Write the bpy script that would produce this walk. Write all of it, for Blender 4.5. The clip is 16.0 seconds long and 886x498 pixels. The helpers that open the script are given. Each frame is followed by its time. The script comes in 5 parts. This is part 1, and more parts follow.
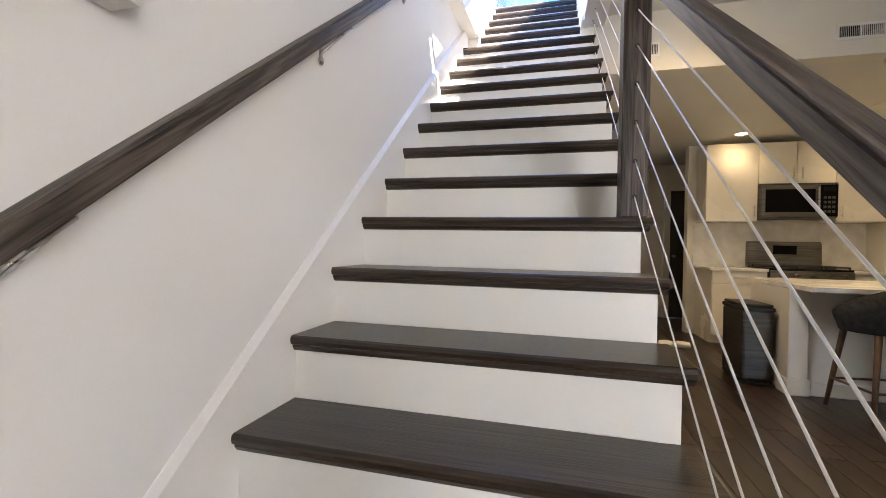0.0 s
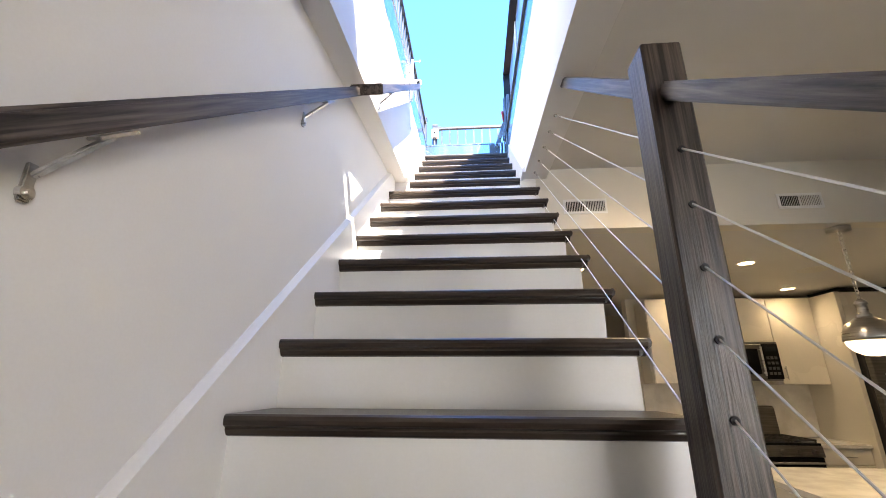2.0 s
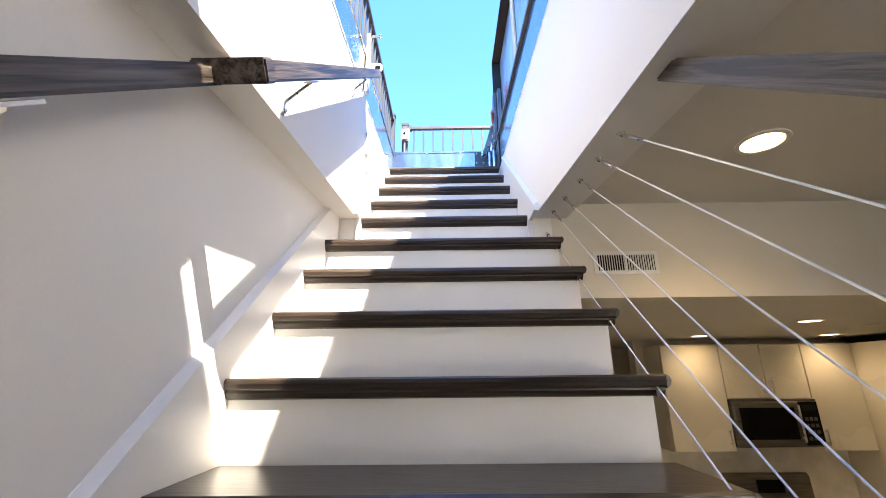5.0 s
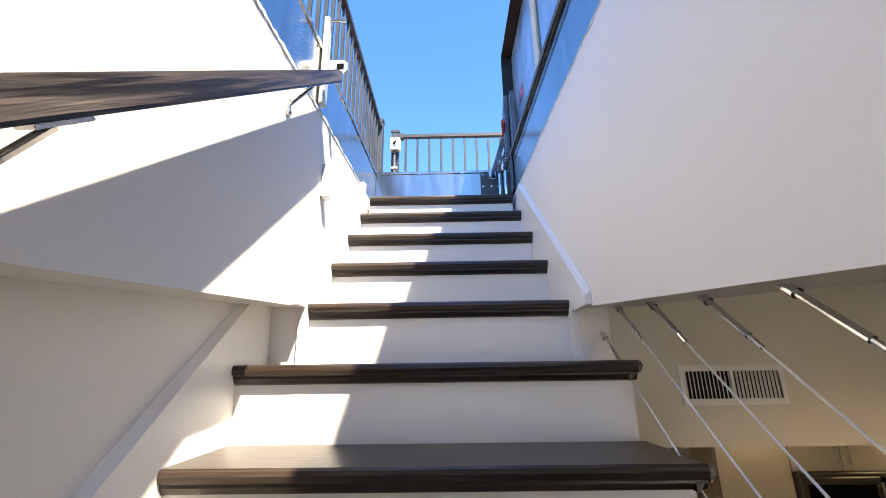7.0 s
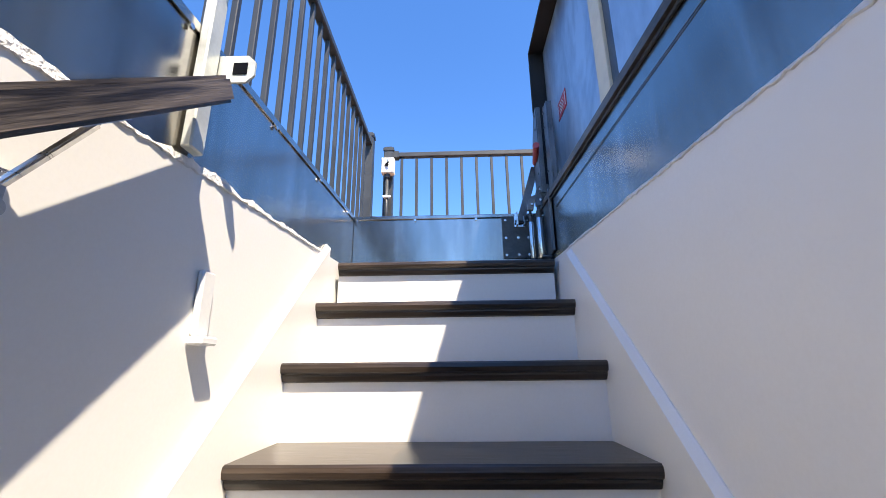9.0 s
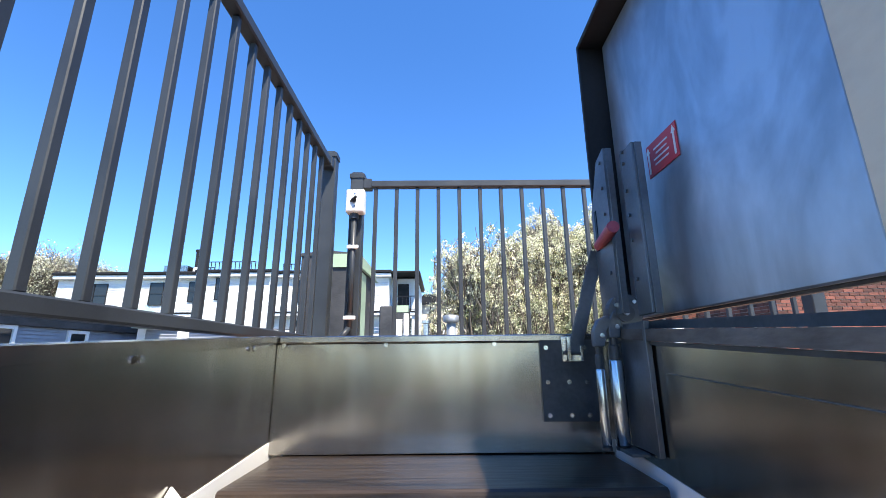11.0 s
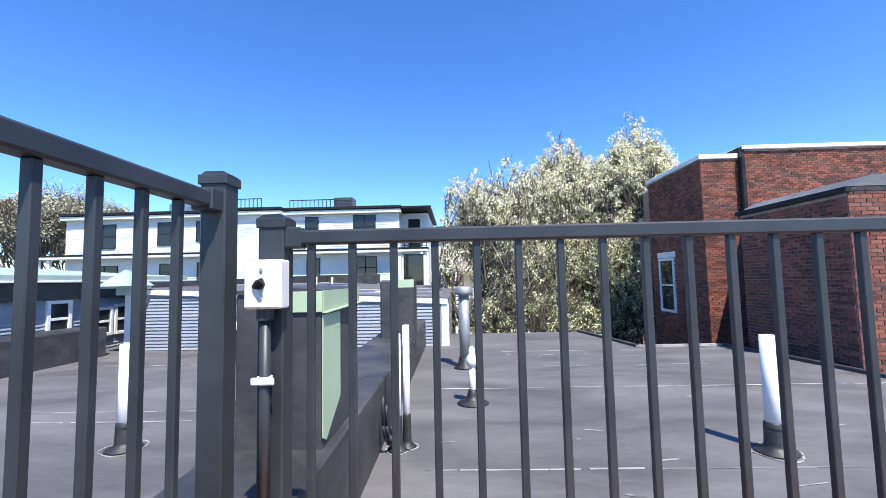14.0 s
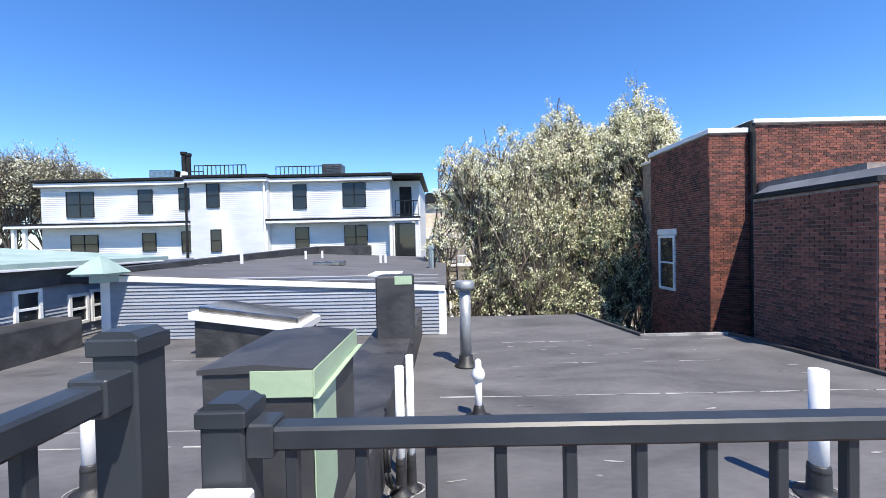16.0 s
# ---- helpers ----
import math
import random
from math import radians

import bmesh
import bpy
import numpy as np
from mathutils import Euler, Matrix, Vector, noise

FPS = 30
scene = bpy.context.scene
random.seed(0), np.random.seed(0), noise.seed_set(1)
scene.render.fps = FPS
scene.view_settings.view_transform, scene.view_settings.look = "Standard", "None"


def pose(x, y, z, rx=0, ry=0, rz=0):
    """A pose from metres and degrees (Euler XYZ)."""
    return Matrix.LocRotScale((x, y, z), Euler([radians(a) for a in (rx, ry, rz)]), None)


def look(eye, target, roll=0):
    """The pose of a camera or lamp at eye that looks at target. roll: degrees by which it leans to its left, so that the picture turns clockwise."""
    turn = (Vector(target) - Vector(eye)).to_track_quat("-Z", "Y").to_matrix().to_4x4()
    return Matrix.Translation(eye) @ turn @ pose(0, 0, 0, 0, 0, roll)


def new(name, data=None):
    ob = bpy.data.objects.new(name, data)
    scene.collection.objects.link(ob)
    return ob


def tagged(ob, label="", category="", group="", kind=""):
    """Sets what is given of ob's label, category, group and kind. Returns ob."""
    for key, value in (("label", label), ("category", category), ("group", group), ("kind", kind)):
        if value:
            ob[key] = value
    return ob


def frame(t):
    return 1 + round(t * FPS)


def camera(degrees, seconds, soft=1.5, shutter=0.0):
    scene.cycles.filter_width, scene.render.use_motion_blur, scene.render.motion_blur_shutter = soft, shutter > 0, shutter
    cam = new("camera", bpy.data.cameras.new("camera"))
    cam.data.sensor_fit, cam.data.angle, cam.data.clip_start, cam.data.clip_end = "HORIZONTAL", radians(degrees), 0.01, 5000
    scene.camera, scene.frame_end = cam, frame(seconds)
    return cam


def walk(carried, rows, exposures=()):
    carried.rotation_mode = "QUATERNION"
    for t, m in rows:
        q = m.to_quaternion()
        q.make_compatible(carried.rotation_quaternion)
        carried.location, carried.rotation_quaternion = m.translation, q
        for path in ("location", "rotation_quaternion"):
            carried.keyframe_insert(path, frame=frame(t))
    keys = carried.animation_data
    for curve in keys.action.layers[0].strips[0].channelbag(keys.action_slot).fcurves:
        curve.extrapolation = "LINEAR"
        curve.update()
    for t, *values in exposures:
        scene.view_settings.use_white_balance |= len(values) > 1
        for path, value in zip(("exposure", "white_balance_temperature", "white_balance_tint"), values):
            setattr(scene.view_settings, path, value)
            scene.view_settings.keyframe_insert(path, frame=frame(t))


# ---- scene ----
cam = camera(93.5, 16.0, soft=0.8)
PATH = [
    (0, (0.753, -1.521, -0.111), (0.251, 0.415, -0.124), 1.1),
    (0.5, (0.686, -1.333, -0.034), (0.452, 0.641, 0.19), 1.3),
    (1, (0.644, -1.145, 0.017), (0.476, 0.792, 0.488), 0.6),
    (1.5, (0.657, -0.909, 0.155), (0.488, 1.0, 0.73), 0.6),
    (2, (0.593, -0.745, 0.257), (0.448, 1.152, 0.872), 0.2),
    (2.5, (0.571, -0.629, 0.374), (0.478, 1.278, 0.971), 0.6),
    (3, (0.608, -0.495, 0.455), (0.523, 1.409, 1.06), 0.1),
    (3.5, (0.578, -0.357, 0.595), (0.51, 1.557, 1.172), 0.1),
    (4, (0.537, -0.198, 0.703), (0.493, 1.708, 1.306), 0.0),
    (6.5, (0.565, 0.597, 1.371), (0.56, 2.523, 1.91), -0.9),
    (7, (0.57, 0.748, 1.504), (0.546, 2.669, 2.058), -0.8),
    (7.5, (0.623, 0.914, 1.678), (0.566, 2.836, 2.227), -0.9),
    (8, (0.57, 1.111, 1.806), (0.505, 3.028, 2.37), -0.8),
    (8.5, (0.578, 1.267, 1.939), (0.514, 3.187, 2.494), -0.7),
    (9, (0.572, 1.429, 2.072), (0.515, 3.35, 2.625), -0.6),
    (9.5, (0.509, 1.603, 2.211), (0.49, 3.529, 2.749), -0.5),
    (10, (0.534, 1.798, 2.358), (0.543, 3.73, 2.875), -0.3),
    (10.2, (0.535, 1.861, 2.422), (0.544, 3.793, 2.939), -0.5),
    (12.3, (0.544, 2.556, 3.043), (0.552, 4.507, 3.484), -0.4),
    (12.5, (0.554, 2.614, 3.065), (0.57, 4.565, 3.502), -0.7),
    (13, (0.598, 2.8, 3.242), (0.595, 4.768, 3.6), -1.0),
    (13.5, (0.572, 2.958, 3.344), (0.555, 4.941, 3.602), -1.1),
    (14, (0.574, 3.073, 3.456), (0.519, 5.067, 3.6), -1.2),
    (14.5, (0.598, 3.216, 3.605), (0.527, 5.214, 3.648), -1.0),
    (15, (0.545, 3.327, 3.669), (0.48, 5.326, 3.651), -0.8),
    (15.5, (0.437, 3.456, 3.794), (0.397, 5.455, 3.751), -0.7),
    (16, (0.444, 3.51, 3.867), (0.432, 5.51, 3.833), -1.2),
]
EXPOSURE = [(0, 3.7, 7000, 11), (1.0, 3.7, 7000, 11), (1.5, 3.65, 7050, 11), (2.5, 3.5, 7150, 11), (3.5, 3.4, 7500, 11), (4.2, 3.3, 7600, 11), (6.5, 2.35, 7800, 11),
            (8.0, 1.8, 7800, 11), (10.0, 1.4, 7400, 10), (12.5, 1.3, 6600, 6), (13.2, 1.2, 6550, 7), (14.0, 1.02, 6600, 10), (16.0, 0.8, 6800, 10)]
walk(cam, [(t, look(eye, target, roll)) for t, eye, target, roll in PATH], EXPOSURE)

# ---- light ----
SUN = Vector((0.30, -0.55, 1.0)).normalized()
world = bpy.data.worlds.new("World")
scene.world = world
world.use_nodes = True
wn = world.node_tree
sky = wn.nodes.new("ShaderNodeTexSky")
sky.sky_type = "NISHITA"
sky.sun_disc = False
sky.sun_elevation = math.asin(SUN.z)
sky.sun_rotation = math.atan2(SUN.x, SUN.y)
sky.altitude, sky.air_density, sky.dust_density, sky.ozone_density = 1200, 1.0, 0.0, 6.0
tone = wn.nodes.new("ShaderNodeHueSaturation")
tone.inputs["Hue"].default_value, tone.inputs["Saturation"].default_value = 0.507, 1.2
wn.links.new(sky.outputs[0], tone.inputs["Color"])
wn.links.new(tone.outputs[0], wn.nodes["Background"].inputs[0])
wn.nodes["Background"].inputs[1].default_value = 0.15
sun = new("sun", bpy.data.lights.new("sun", "SUN"))
sun.data.energy, sun.data.angle, sun.data.color = 4.3, radians(0.5), (1.0, 0.95, 0.87)
sun.matrix_world = look(SUN * 30, (0, 0, 0))

# ---- materials ----


def mat(name, color, rough=0.6, metal=0.0, spec=0.5):
    m = bpy.data.materials.new(name)
    m.use_nodes = True
    b = m.node_tree.nodes["Principled BSDF"]
    b.inputs["Base Color"].default_value = (*color, 1)
    b.inputs["Roughness"].default_value = rough
    b.inputs["Metallic"].default_value = metal
    b.inputs["Specular IOR Level"].default_value = spec
    return m


def node(m, kind, **inputs):
    n = m.node_tree.nodes.new(kind)
    for k, v in inputs.items():
        n.inputs[k.replace("_", " ")].default_value = v
    return n


def varied(name, dark, light, scale=(4, 4, 4), rough=(0.5, 0.7), metal=0.0, bump=0.1, fine=60.0, per_object=0.0, per_island=0.0,
           low=0.35, high=0.65, distortion=0.3, spec=0.5, bump_distance=0.01, tilt=0.0):
    """Two colours mixed by noise at two scales, with roughness variation and a fine bump; optional change from piece to piece."""
    m = mat(name, light, rough[0], metal, spec)
    t = m.node_tree
    b = t.nodes["Principled BSDF"]
    co = node(m, "ShaderNodeTexCoord")
    mp = node(m, "ShaderNodeMapping", Scale=scale)
    if tilt:
        turn = node(m, "ShaderNodeMapping", Rotation=(-tilt, 0, 0))
        t.links.new(co.outputs["Object"], turn.inputs[0])
        t.links.new(turn.outputs[0], mp.inputs[0])
    else:
        t.links.new(co.outputs["Object"], mp.inputs[0])
    n1 = node(m, "ShaderNodeTexNoise", Scale=1.0, Detail=6.0, Distortion=distortion)
    n2 = node(m, "ShaderNodeTexNoise", Scale=fine / max(scale), Detail=3.0)
    t.links.new(mp.outputs[0], n1.inputs["Vector"])
    t.links.new(mp.outputs[0], n2.inputs["Vector"])
    fac = n1.outputs["Fac"]
    if per_object or per_island:
        if per_object:
            r, amount = node(m, "ShaderNodeObjectInfo").outputs["Random"], per_object
        else:
            r, amount = node(m, "ShaderNodeNewGeometry").outputs["Random Per Island"], per_island
        ma = node(m, "ShaderNodeMath")
        ma.operation = "MULTIPLY_ADD"
        ma.inputs[1].default_value = amount
        ma.inputs[2].default_value = -amount / 2
        t.links.new(r, ma.inputs[0])
        ad = node(m, "ShaderNodeMath")
        t.links.new(fac, ad.inputs[0])
        t.links.new(ma.outputs[0], ad.inputs[1])
        fac = ad.outputs[0]
    mix2 = node(m, "ShaderNodeMath")
    mix2.operation = "MULTIPLY_ADD"
    mix2.inputs[1].default_value = 0.25
    t.links.new(n2.outputs["Fac"], mix2.inputs[0])
    sub = node(m, "ShaderNodeMath")
    sub.operation = "SUBTRACT"
    sub.inputs[1].default_value = 0.125
    t.links.new(fac, sub.inputs[0])
    t.links.new(sub.outputs[0], mix2.inputs[2])
    cr = node(m, "ShaderNodeValToRGB")
    cr.color_ramp.elements[0].position, cr.color_ramp.elements[1].position = low, high
    cr.color_ramp.elements[0].color, cr.color_ramp.elements[1].color = (*dark, 1), (*light, 1)
    t.links.new(mix2.outputs[0], cr.inputs[0])
    t.links.new(cr.outputs[0], b.inputs["Base Color"])
    mr = node(m, "ShaderNodeMapRange")
    mr.inputs["To Min"].default_value, mr.inputs["To Max"].default_value = rough
    t.links.new(n1.outputs["Fac"], mr.inputs[0])
    t.links.new(mr.outputs[0], b.inputs["Roughness"])
    if bump:
        bp = node(m, "ShaderNodeBump", Strength=bump, Distance=bump_distance)
        t.links.new(n2.outputs["Fac"], bp.inputs["Height"])
        t.links.new(bp.outputs[0], b.inputs["Normal"])
    return m


def glow(name, color, strength):
    m = mat(name, color, 0.5)
    b = m.node_tree.nodes["Principled BSDF"]
    b.inputs["Emission Color"].default_value = (*color, 1)
    b.inputs["Emission Strength"].default_value = strength
    return m


PAINT = varied("wall_paint", (0.77, 0.755, 0.73), (0.82, 0.81, 0.79), (0.7, 0.7, 0.7), (0.45, 0.6), bump=0.06, fine=160, bump_distance=0.002)
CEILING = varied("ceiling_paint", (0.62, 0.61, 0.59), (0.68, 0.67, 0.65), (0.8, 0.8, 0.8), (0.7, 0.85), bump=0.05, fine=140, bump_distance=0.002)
WARMWALL = varied("warm_wall_paint", (0.66, 0.63, 0.56), (0.71, 0.68, 0.61), (0.8, 0.8, 0.8), (0.6, 0.8), bump=0.05, fine=140, bump_distance=0.002)
TRIM = varied("trim_paint", (0.78, 0.77, 0.74), (0.83, 0.82, 0.80), (1.5, 1.5, 1.5), (0.3, 0.42), bump=0.04, fine=120, bump_distance=0.002)
TREAD = varied("stained_oak_tread", (0.012, 0.008, 0.006), (0.074, 0.051, 0.037), (1.3, 34, 34), (0.24, 0.38), bump=0.25, fine=220, distortion=1.5, low=0.32, high=0.78, bump_distance=0.003)
RAILWOOD = varied("stained_oak_rail", (0.016, 0.012, 0.010), (0.155, 0.126, 0.108), (50, 2.2, 50), (0.34, 0.5), bump=0.35, fine=260, distortion=1.3, low=0.38, high=0.70, bump_distance=0.003, tilt=math.atan(0.19 / 0.2285))
POSTWOOD = varied("stained_oak_post", (0.014, 0.009, 0.007), (0.125, 0.095, 0.078), (52, 52, 2.0), (0.34, 0.5), bump=0.35, fine=260, distortion=1.4, low=0.38, high=0.72, bump_distance=0.003)
FLOORWOOD = varied("dark_floor_planks", (0.018, 0.010, 0.007), (0.052, 0.031, 0.021), (14, 1.2, 14), (0.25, 0.4), bump=0.1, fine=120, per_object=0.35)
STEEL = varied("brushed_steel", (0.45, 0.44, 0.43), (0.62, 0.61, 0.60), (3, 3, 60), (0.22, 0.36), metal=1.0, bump=0.03, fine=200)
CABLE = mat("bright_cable", (0.80, 0.80, 0.79), 0.35, 0.35)
CHROME = mat("polished_steel", (0.72, 0.72, 0.72), 0.18, 1.0)
GALV = varied("galvanized_sheet", (0.36, 0.335, 0.305), (0.50, 0.475, 0.44), (9, 9, 1.5), (0.15, 0.26), metal=1.0, bump=0.012, fine=50, distortion=0.6)
LIDSHEET = varied("lid_sheet", (0.41, 0.42, 0.445), (0.62, 0.635, 0.67), (6, 6, 3), (0.24, 0.46), metal=0.85, bump=0.10, fine=30, distortion=1.2)
DULLPIPE = varied("dull_galvanized_pipe", (0.30, 0.31, 0.31), (0.44, 0.45, 0.45), (9, 9, 4), (0.5, 0.65), metal=0.7, bump=0.05, fine=80)
DARKMETAL = varied("dark_primed_steel", (0.05, 0.052, 0.056), (0.10, 0.105, 0.11), (6, 6, 6), (0.35, 0.5), metal=0.3, bump=0.05, fine=90)
ZINC = varied("pale_zinc_plate", (0.50, 0.52, 0.49), (0.66, 0.68, 0.64), (8, 8, 8), (0.35, 0.5), metal=0.4, bump=0.03, fine=120)
BRACKET = varied("gray_zinc_steel", (0.11, 0.12, 0.13), (0.18, 0.19, 0.205), (8, 8, 8), (0.35, 0.5), metal=0.7, bump=0.04, fine=120)
FLASHING = varied("dull_gray_flashing", (0.13, 0.133, 0.14), (0.20, 0.203, 0.21), (1.5, 1.5, 3), (0.55, 0.75), metal=0.3, bump=0.06, fine=40)
GUARD = varied("charcoal_powder_coat", (0.022, 0.026, 0.031), (0.036, 0.042, 0.049), (5, 5, 5), (0.38, 0.5), bump=0.05, fine=300, bump_distance=0.001)
BROWNSTRIP = varied("weathered_rim_strip", (0.05, 0.042, 0.036), (0.19, 0.165, 0.145), (8, 3, 8), (0.45, 0.6), metal=0.4, bump=0.1, fine=90)
# Cream house wall; on the lid ribs the tint stands for reflected warm light.
CREAM = varied("cream_wall_and_lit_rib", (0.62, 0.50, 0.37), (0.74, 0.62, 0.47), (3, 3, 6), (0.45, 0.6), bump=0.05, fine=60)
ROOF = varied("roof_membrane", (0.070, 0.068, 0.070), (0.155, 0.151, 0.153), (0.5, 1.1, 0.8), (0.6, 0.85), bump=0.3, fine=26, low=0.28, high=0.74, distortion=1.4)
MEMBRANE = varied("dark_membrane", (0.026, 0.026, 0.028), (0.065, 0.064, 0.066), (1.5, 1.5, 2.5), (0.45, 0.7), bump=0.3, fine=22, distortion=1.2)
SEAM = varied("seam_dust", (0.12, 0.12, 0.12), (0.42, 0.41, 0.40), (3, 20, 3), (0.7, 0.9), bump=0.1, fine=60)
PVC = varied("white_pvc", (0.70, 0.70, 0.70), (0.80, 0.80, 0.79), (6, 6, 6), (0.35, 0.5), bump=0.03, fine=80)
RUBBER = varied("black_rubber_boot", (0.015, 0.015, 0.016), (0.035, 0.035, 0.036), (9, 9, 9), (0.4, 0.6), bump=0.2, fine=60)
GREEN = varied("pale_green_flashing", (0.36, 0.47, 0.31), (0.43, 0.55, 0.37), (2, 2, 4), (0.35, 0.5), bump=0.05, fine=60)
COPPER = varied("verdigris_copper", (0.26, 0.36, 0.33), (0.37, 0.47, 0.43), (2, 2, 2), (0.55, 0.75), bump=0.1, fine=40)
CLAP = varied("gray_clapboard", (0.235, 0.255, 0.295), (0.29, 0.31, 0.35), (1.5, 6, 6), (0.5, 0.7), bump=0.08, fine=60, per_object=0.3)
SIDING = varied("white_siding", (0.66, 0.67, 0.66), (0.74, 0.75, 0.74), (0.8, 3, 3), (0.5, 0.65), bump=0.06, fine=50)
WHITE = varied("white_trim", (0.72, 0.72, 0.71), (0.80, 0.80, 0.79), (3, 3, 3), (0.4, 0.55), bump=0.03, fine=80)
BRICK = varied("red_brick", (0.070, 0.028, 0.022), (0.250, 0.084, 0.058), (2, 2, 2), (0.8, 0.95), bump=0.3, fine=70, per_object=0.6, low=0.2, high=0.8)
BRICKSTUFF = varied("red_brick_far", (0.070, 0.028, 0.022), (0.250, 0.084, 0.058), (2, 2, 2), (0.8, 0.95), bump=0.3, fine=70, per_island=0.6, low=0.2, high=0.8)
MORTAR = varied("lime_mortar", (0.22, 0.18, 0.16), (0.34, 0.29, 0.26), (6, 6, 6), (0.85, 0.95), bump=0.3, fine=90)
BLACKTRIM = varied("black_trim", (0.010, 0.010, 0.011), (0.022, 0.022, 0.024), (4, 4, 4), (0.5, 0.7), bump=0.05, fine=80, spec=0.25)
DARKGLASS = mat("dark_window_glass", (0.020, 0.024, 0.028), 0.06, 0.0, 0.5)
BARK = varied("gray_bark", (0.06, 0.048, 0.038), (0.17, 0.14, 0.11), (8, 8, 2), (0.8, 0.95), bump=0.5, fine=50)
LEAF = varied("young_leaves_and_blossom", (0.30, 0.31, 0.10), (0.93, 0.88, 0.66), (1.6, 1.6, 1.6), (0.5, 0.7), bump=0.0, fine=3, per_island=0.9, low=0.15, high=0.52)
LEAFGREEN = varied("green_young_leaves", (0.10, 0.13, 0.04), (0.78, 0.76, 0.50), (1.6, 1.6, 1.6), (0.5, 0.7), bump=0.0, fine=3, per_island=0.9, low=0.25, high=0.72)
LEAF2 = varied("sparse_spring_leaves", (0.30, 0.30, 0.18), (0.62, 0.60, 0.46), (0.3, 0.3, 0.3), (0.5, 0.7), bump=0.0, fine=3, per_island=0.7)
GROUND = varied("ground_cover", (0.05, 0.055, 0.03), (0.14, 0.12, 0.085), (0.25, 0.25, 0.25), (0.85, 0.95), bump=0.3, fine=4)
PLY = varied("orange_deck_board", (0.48, 0.22, 0.115), (0.60, 0.30, 0.165), (14, 2, 2), (0.55, 0.75), bump=0.15, fine=90)
CABINET = varied("white_cabinet", (0.68, 0.66, 0.61), (0.73, 0.71, 0.66), (1, 1, 1), (0.22, 0.32), bump=0.02, fine=100)
QUARTZ = varied("white_quartz", (0.62, 0.61, 0.59), (0.78, 0.77, 0.75), (6, 6, 6), (0.12, 0.2), bump=0.0, fine=160)
GLASS = mat("clear_glass", (1, 1, 1), 0.0)
GLASS.node_tree.nodes["Principled BSDF"].inputs["Transmission Weight"].default_value = 1.0
BLACKGLASS = mat("black_glass", (0.006, 0.006, 0.007), 0.28, 0.0, 0.08)
APPLIANCE = varied("stainless_appliance_steel", (0.17, 0.16, 0.15), (0.26, 0.25, 0.235), (3, 3, 60), (0.34, 0.46), metal=1.0, bump=0.03, fine=200)
DARKSTEEL = varied("dark_brushed_steel", (0.05, 0.045, 0.04), (0.09, 0.082, 0.075), (3, 3, 60), (0.3, 0.42), metal=1.0, bump=0.03, fine=200)
IRON = varied("cast_iron", (0.012, 0.012, 0.012), (0.03, 0.03, 0.03), (20, 20, 20), (0.5, 0.7), bump=0.2, fine=200)
FABRIC = varied("charcoal_felt", (0.018, 0.017, 0.017), (0.042, 0.040, 0.040), (30, 30, 30), (0.85, 0.95), bump=0.4, fine=500)
WALNUT = varied("walnut_leg", (0.045, 0.022, 0.012), (0.13, 0.068, 0.038), (18, 18, 3), (0.35, 0.5), bump=0.1, fine=160)
DARKDOOR = varied("dark_door", (0.030, 0.024, 0.020), (0.06, 0.048, 0.04), (4, 4, 1), (0.4, 0.55), bump=0.05, fine=90)
RED = varied("red_label", (0.50, 0.03, 0.045), (0.60, 0.05, 0.06), (9, 9, 9), (0.4, 0.55), bump=0.02, fine=80)
REDGRIP = varied("faded_red_grip", (0.34, 0.05, 0.075), (0.45, 0.085, 0.11), (14, 14, 14), (0.5, 0.65), bump=0.2, fine=160)
CAULK = varied("rough_caulk", (0.62, 0.61, 0.59), (0.78, 0.77, 0.75), (30, 30, 30), (0.7, 0.9), bump=0.6, fine=120)
BULB = glow("warm_lamp", (1.0, 0.72, 0.40), 3.0)
OPAL = glow("opal_glass", (1.0, 0.78, 0.42), 0.30)

# ---- mesh helpers ----
ORIGIN = {}


def thing(name, label, category, at=(0, 0, 0), group="", kind=""):
    ob = new(name)
    ob.location = at
    ob.empty_display_size = 0.1
    ORIGIN[ob] = Vector(at)
    return tagged(ob, label, category, group, kind)


def part(name, bm, material, parent=None, label="", smooth=False):
    """One mesh object out of a bmesh in world coordinates, under a thing or a part."""
    me = bpy.data.meshes.new(name)
    o = Vector((0, 0, 0))
    if parent is not None:
        o = ORIGIN[parent]
        bmesh.ops.translate(bm, verts=bm.verts, vec=-o)
    bmesh.ops.recalc_face_normals(bm, faces=bm.faces)
    bm.to_mesh(me)
    bm.free()
    me.materials.append(material)
    if smooth:
        for p in me.polygons:
            p.use_smooth = True
    ob = new(name, me)
    ORIGIN[ob] = o
    if parent is not None:
        ob.parent = parent
    if label:
        ob["label"] = label
    return ob


def setting(name, bm, material, label="", category=""):
    ob = part(name, bm, material)
    return tagged(ob, label, category, kind="structure")


def box(x0, x1, y0, y1, z0, z1, bevel=0.0, bm=None, seg=1):
    own = bmesh.new()
    m = Matrix.Translation(((x0 + x1) / 2, (y0 + y1) / 2, (z0 + z1) / 2)) @ Matrix.Diagonal((abs(x1 - x0), abs(y1 - y0), abs(z1 - z0), 1))
    bmesh.ops.create_cube(own, size=1, matrix=m)
    if bevel:
        bmesh.ops.bevel(own, geom=own.edges[:], offset=bevel, segments=seg, affect="EDGES", profile=0.6)
    return join(bm, own)


def join(bm, own):
    if bm is None:
        return own
    me = bpy.data.meshes.new("tmp")
    own.to_mesh(me)
    own.free()
    bm.from_mesh(me)
    bpy.data.meshes.remove(me)
    return bm


